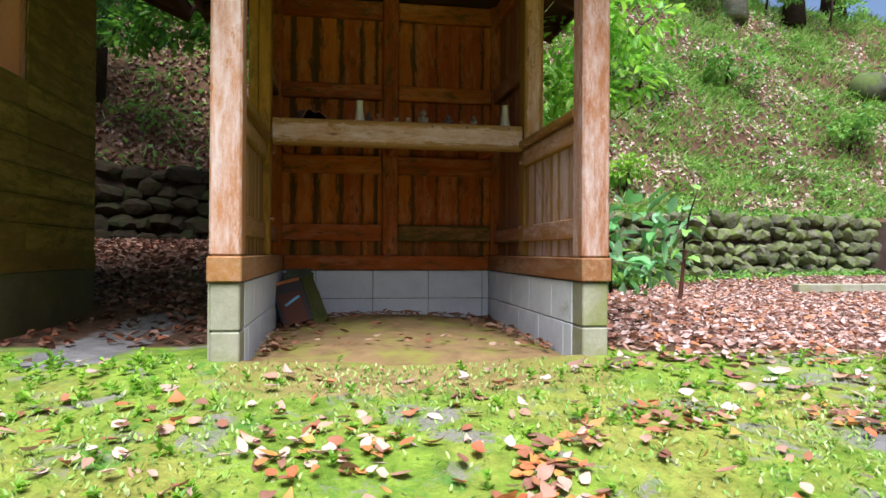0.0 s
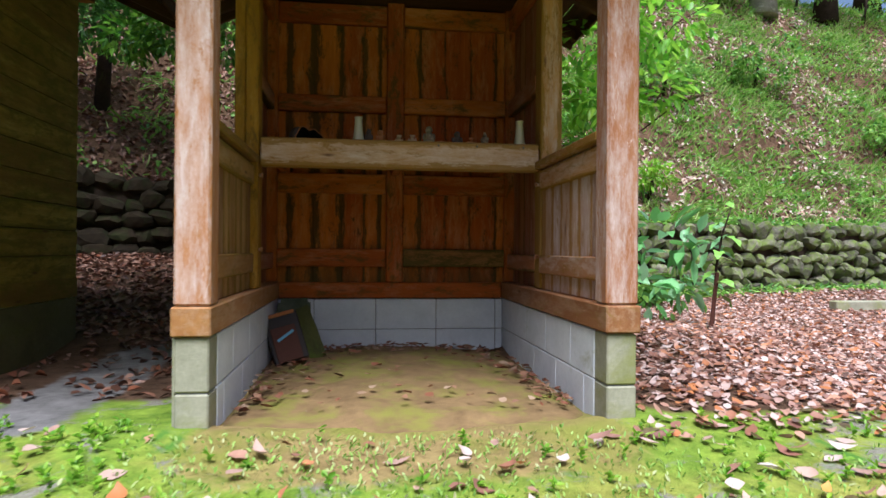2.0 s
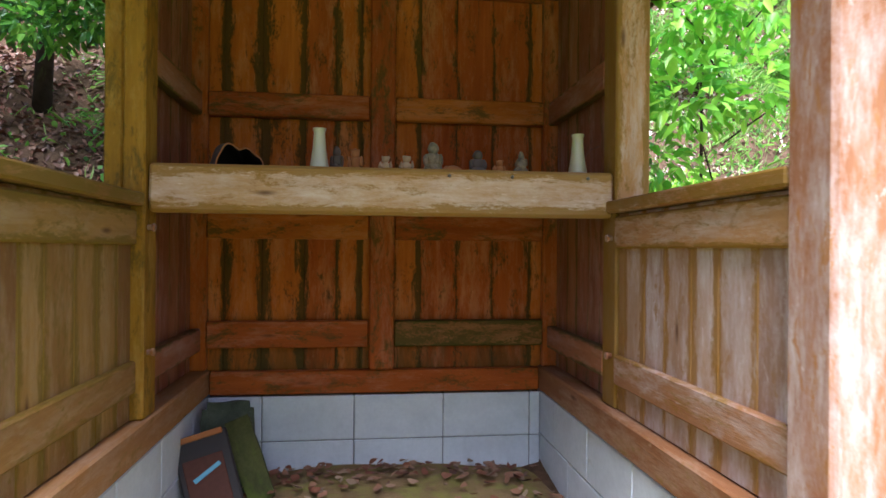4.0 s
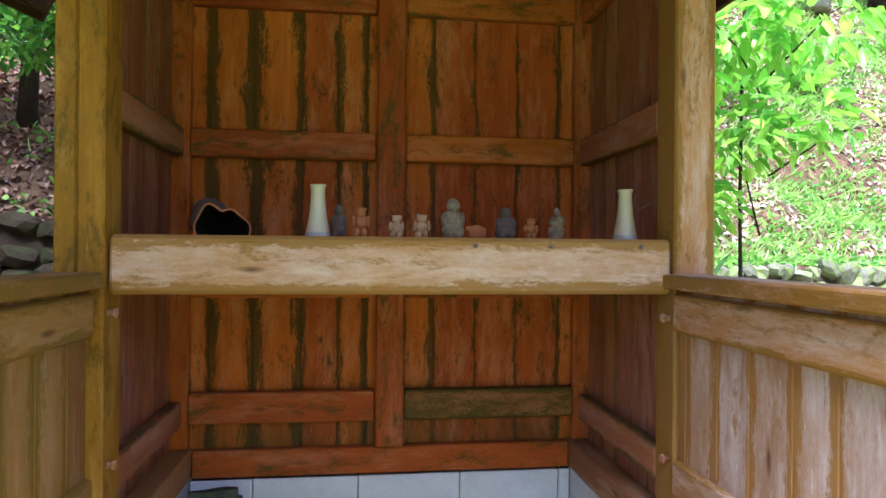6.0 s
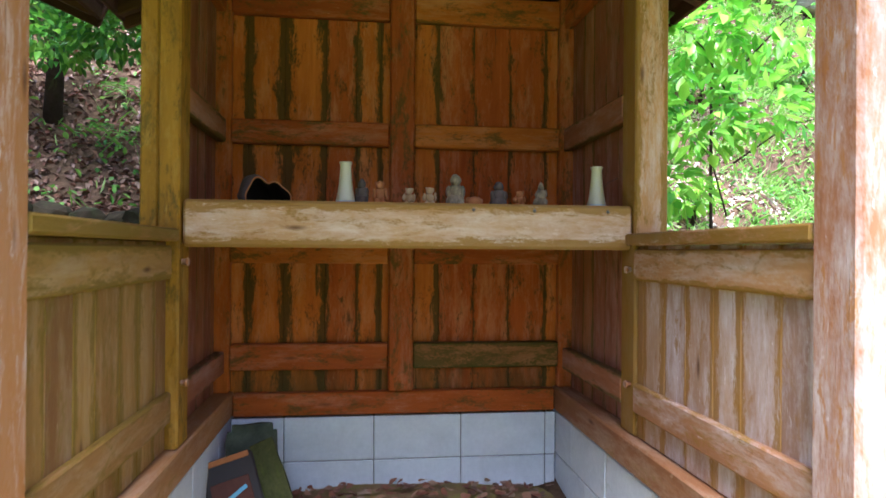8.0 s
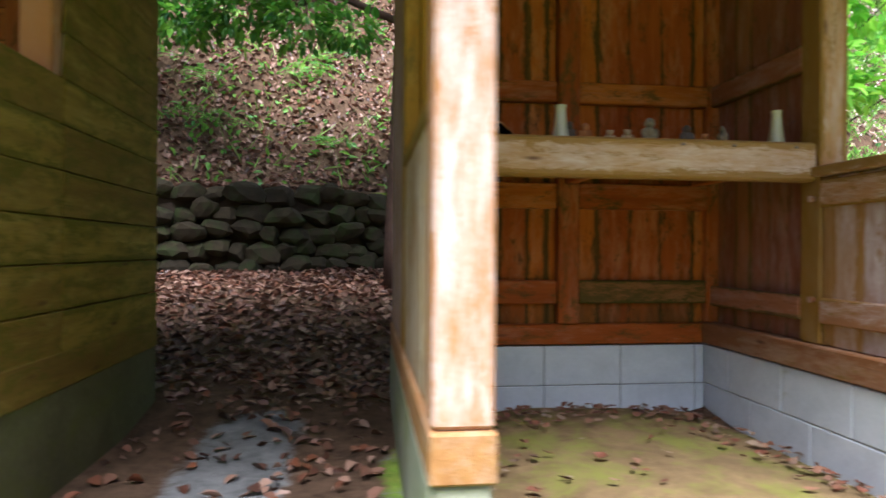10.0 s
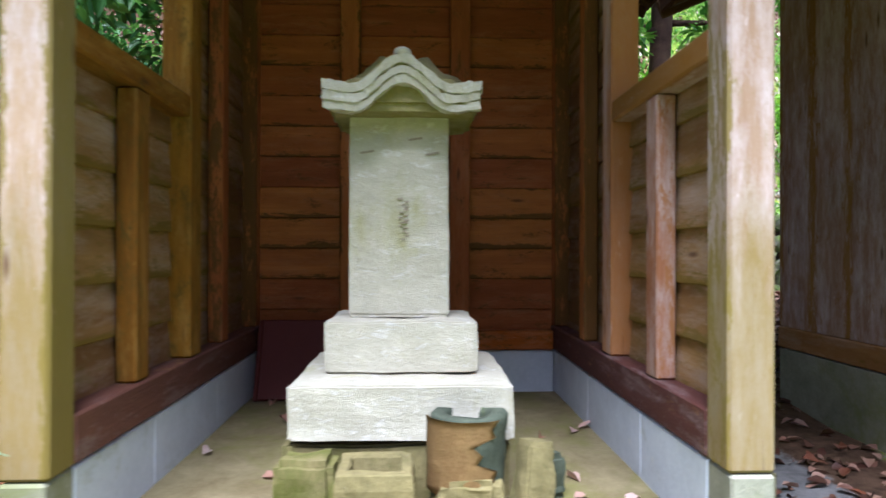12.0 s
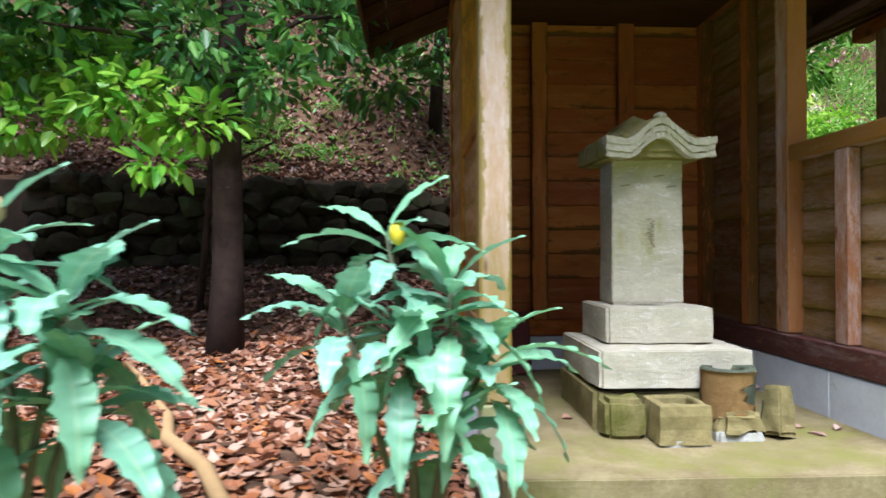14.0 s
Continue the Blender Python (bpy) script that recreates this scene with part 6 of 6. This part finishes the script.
def inside_litter():
    """Leaves blown along the foot of the plinth in the shelf shed."""
    n = 420
    u = rng.uniform(0, 1, n)
    side = rng.integers(0, 4, n)
    x = np.where(side == 0, AX0 + 0.16 + np.abs(rng.normal(0, 0.13, n)) * (0.3 + u), np.where(side == 1, AX1 - 0.15 - np.abs(rng.normal(0, 0.13, n)) * (0.3 + u), AX0 + 0.2 + u * 1.35))
    y = np.where(side < 2, 3.0 + 1.5 * u, AY1 - 0.06 - np.abs(rng.normal(0, 0.16, n)))
    a = rng.uniform(0, 2 * np.pi, n)
    d = np.stack([np.cos(a), np.sin(a), rng.normal(0.02, 0.12, n)], 1)
    uu = (x - AX0 - 0.12) / (AX1 - AX0 - 0.24)
    p = np.stack([x, y, 0.385 + 0.05 * np.sin(np.pi * np.clip(uu, 0, 1)) + 0.01], 1)
    stray = rng.uniform(0, 1, n) < 0.14
    p[stray, 0] = rng.uniform(AX0 + 0.3, AX1 - 0.3, stray.sum())
    p[stray, 1] = rng.uniform(2.9, 4.3, stray.sum())
    p[stray, 2] = 0.395 + 0.05 * np.sin(np.pi * (p[stray, 0] - AX0 - 0.12) / (AX1 - AX0 - 0.24))
    me = crisp_leaves("fallen_leaves", p, 0.05, 0.03, d, rng)
    tagged(part("fallen_leaves", me, INDOOR_LITTER), "dry leaves blown along the plinth inside the shed", "leaves", kind="stuff")


inside_litter()


def slab_litter():
    n = 14
    x = rng.uniform(BX0 + 0.2, BX1 - 0.2, n)
    x = np.where(np.abs(x + 2.51) < 0.4, x + np.sign(x + 2.51) * 0.45, x)
    x = np.clip(x, BX0 + 0.16, BX1 - 0.16)
    a = rng.uniform(0, 2 * np.pi, n)
    p = np.stack([x, rng.uniform(2.8, 4.4, n), np.full(n, 0.546)], 1)
    me = leaves_mesh("fallen_leaves", p, 0.07, 0.035, np.stack([np.cos(a), np.sin(a), 0 * a + 0.1], 1), rng, 0.03, 0.35, 0.3)
    tagged(part("fallen_leaves", me, LITTER), "a few dry leaves on the concrete slab", "leaves", kind="stuff")


slab_litter()

scatter("moss_tufts", 26000, -3.4, 3.4, 0.7, 2.9, thin(lambda x, y: (0.55 + 0.45 * np.sin(2.2 * x + 1) * np.sin(3 * y)) * step01(y, 2.9, 2.5)), 0.022, 0.009, GRASS, "short bright moss and grass sprigs", aim=(0, 0, 1.3), spread=0.35, lift=-0.002, flat=False, category="moss")


def weeds():
    """Little leafy weeds standing in the moss."""
    n = 430
    x, y = rng.uniform(-2.8, 3.0, n), rng.uniform(0.8, 2.75, n)
    left = rng.uniform(0, 1, n) < 0.3
    x = np.where(left, rng.uniform(-2.4, -0.55, n), x)
    y = np.where(left, rng.uniform(2.1, 2.95, n), y)
    ok = outside(x, y)
    x, y = x[ok], y[ok]
    k = 9
    X, Y = np.repeat(x, k), np.repeat(y, k)
    a = rng.uniform(0, 2 * np.pi, len(X))
    h = rng.uniform(0.0, 0.04, len(X)) * np.repeat(rng.uniform(0.4, 1.3, len(x)), k)
    p = np.stack([X, Y, low_ground(X, Y) + h], 1)
    d = np.stack([np.cos(a), np.sin(a), 0 * a + 0.6], 1)
    me = leaves_mesh("weeds", p, 0.028, 0.016, d, rng, 0.3)
    tagged(part("weeds", me, FRESH), "small leafy weeds growing in the moss", "weeds", kind="stuff")


weeds()
bank = lambda a, b: thin(lambda x, y: np.where(y > wall_y(x) + 0.15, a + (b - a) * step01(x, -0.5, 2.5), 0) * (0.3 + 0.7 * step01(np.sin(1.7 * x + 0.9 * y) * np.sin(2.3 * y - 0.6 * x) + 0.6 * np.sin(3.9 * x - 1.1 * y) * np.sin(2.9 * y + 1.7 * x), -0.35, 0.45)))
scatter("grass", 52000, -6, 15, 8.2, 17, bank(0.1, 1.0), 0.26, 0.014, GRASS, "tufts of light green grass on the bank", aim=(0, -0.25, 1.2), spread=0.35, lift=-0.01, flat=False, category="grass")
scatter("undergrowth", 60000, -8, 15, 8.2, 17, bank(0.35, 1.0), 0.1, 0.05, UNDER, "mixed low green undergrowth on the bank", aim=(0, -0.3, 0.5), spread=0.5, lift=0.05, flat=False, category="undergrowth")
scatter("undergrowth", 10000, 1.6, 8.6, 7.9, 9.6, lambda x, y: np.abs(y - wall_y(x) - 0.1) < 0.34, 0.09, 0.04, UNDER, "green creepers hanging over the stone wall", aim=(0, -0.5, -0.2), spread=0.6, lift=0.02, flat=False, category="undergrowth")

scatter("undergrowth", 2600, 1.9, 3.9, 7.2, 8.5, lambda x, y: (y < wall_y(x) - 0.02) & (y > wall_y(x) - 0.9), 0.17, 0.06, UNDER, "leafy green plants along the foot of the stone wall", aim=(0, -0.2, 1.0), spread=0.5, lift=0.08, flat=False, category="undergrowth")


def ferns():
    """Fern fronds in rosettes on the bank."""
    n = 120
    x = rng.uniform(-7, 12, n)
    s = rng.uniform(0.3, 4.6, n)
    y = wall_y(x) + s
    z = ground_z(x, y)
    P, D = [], []
    for i in range(n):
        for j in range(7):
            a = rng.uniform(0, 2 * np.pi)
            for q in range(10):
                u = q / 9
                r = 0.06 + 0.34 * u
                c = np.array([x[i] + math.cos(a) * r, y[i] + math.sin(a) * r, z[i] + 0.06 + 0.3 * u - 0.34 * u * u])
                for sd in (-1, 1):
                    P.append(c)
                    D.append((-math.sin(a) * sd + 0.3 * math.cos(a), math.cos(a) * sd + 0.3 * math.sin(a), -0.1))
    me = leaves_mesh("ferns", np.array(P), 0.075, 0.022, np.array(D), rng, 0.08)
    tagged(part("ferns", me, UNDER), "arching green fern fronds on the bank", "fern", kind="stuff")


ferns()

# ---------------------------------------------------------------- pieces of the setting, last
retaining_wall()
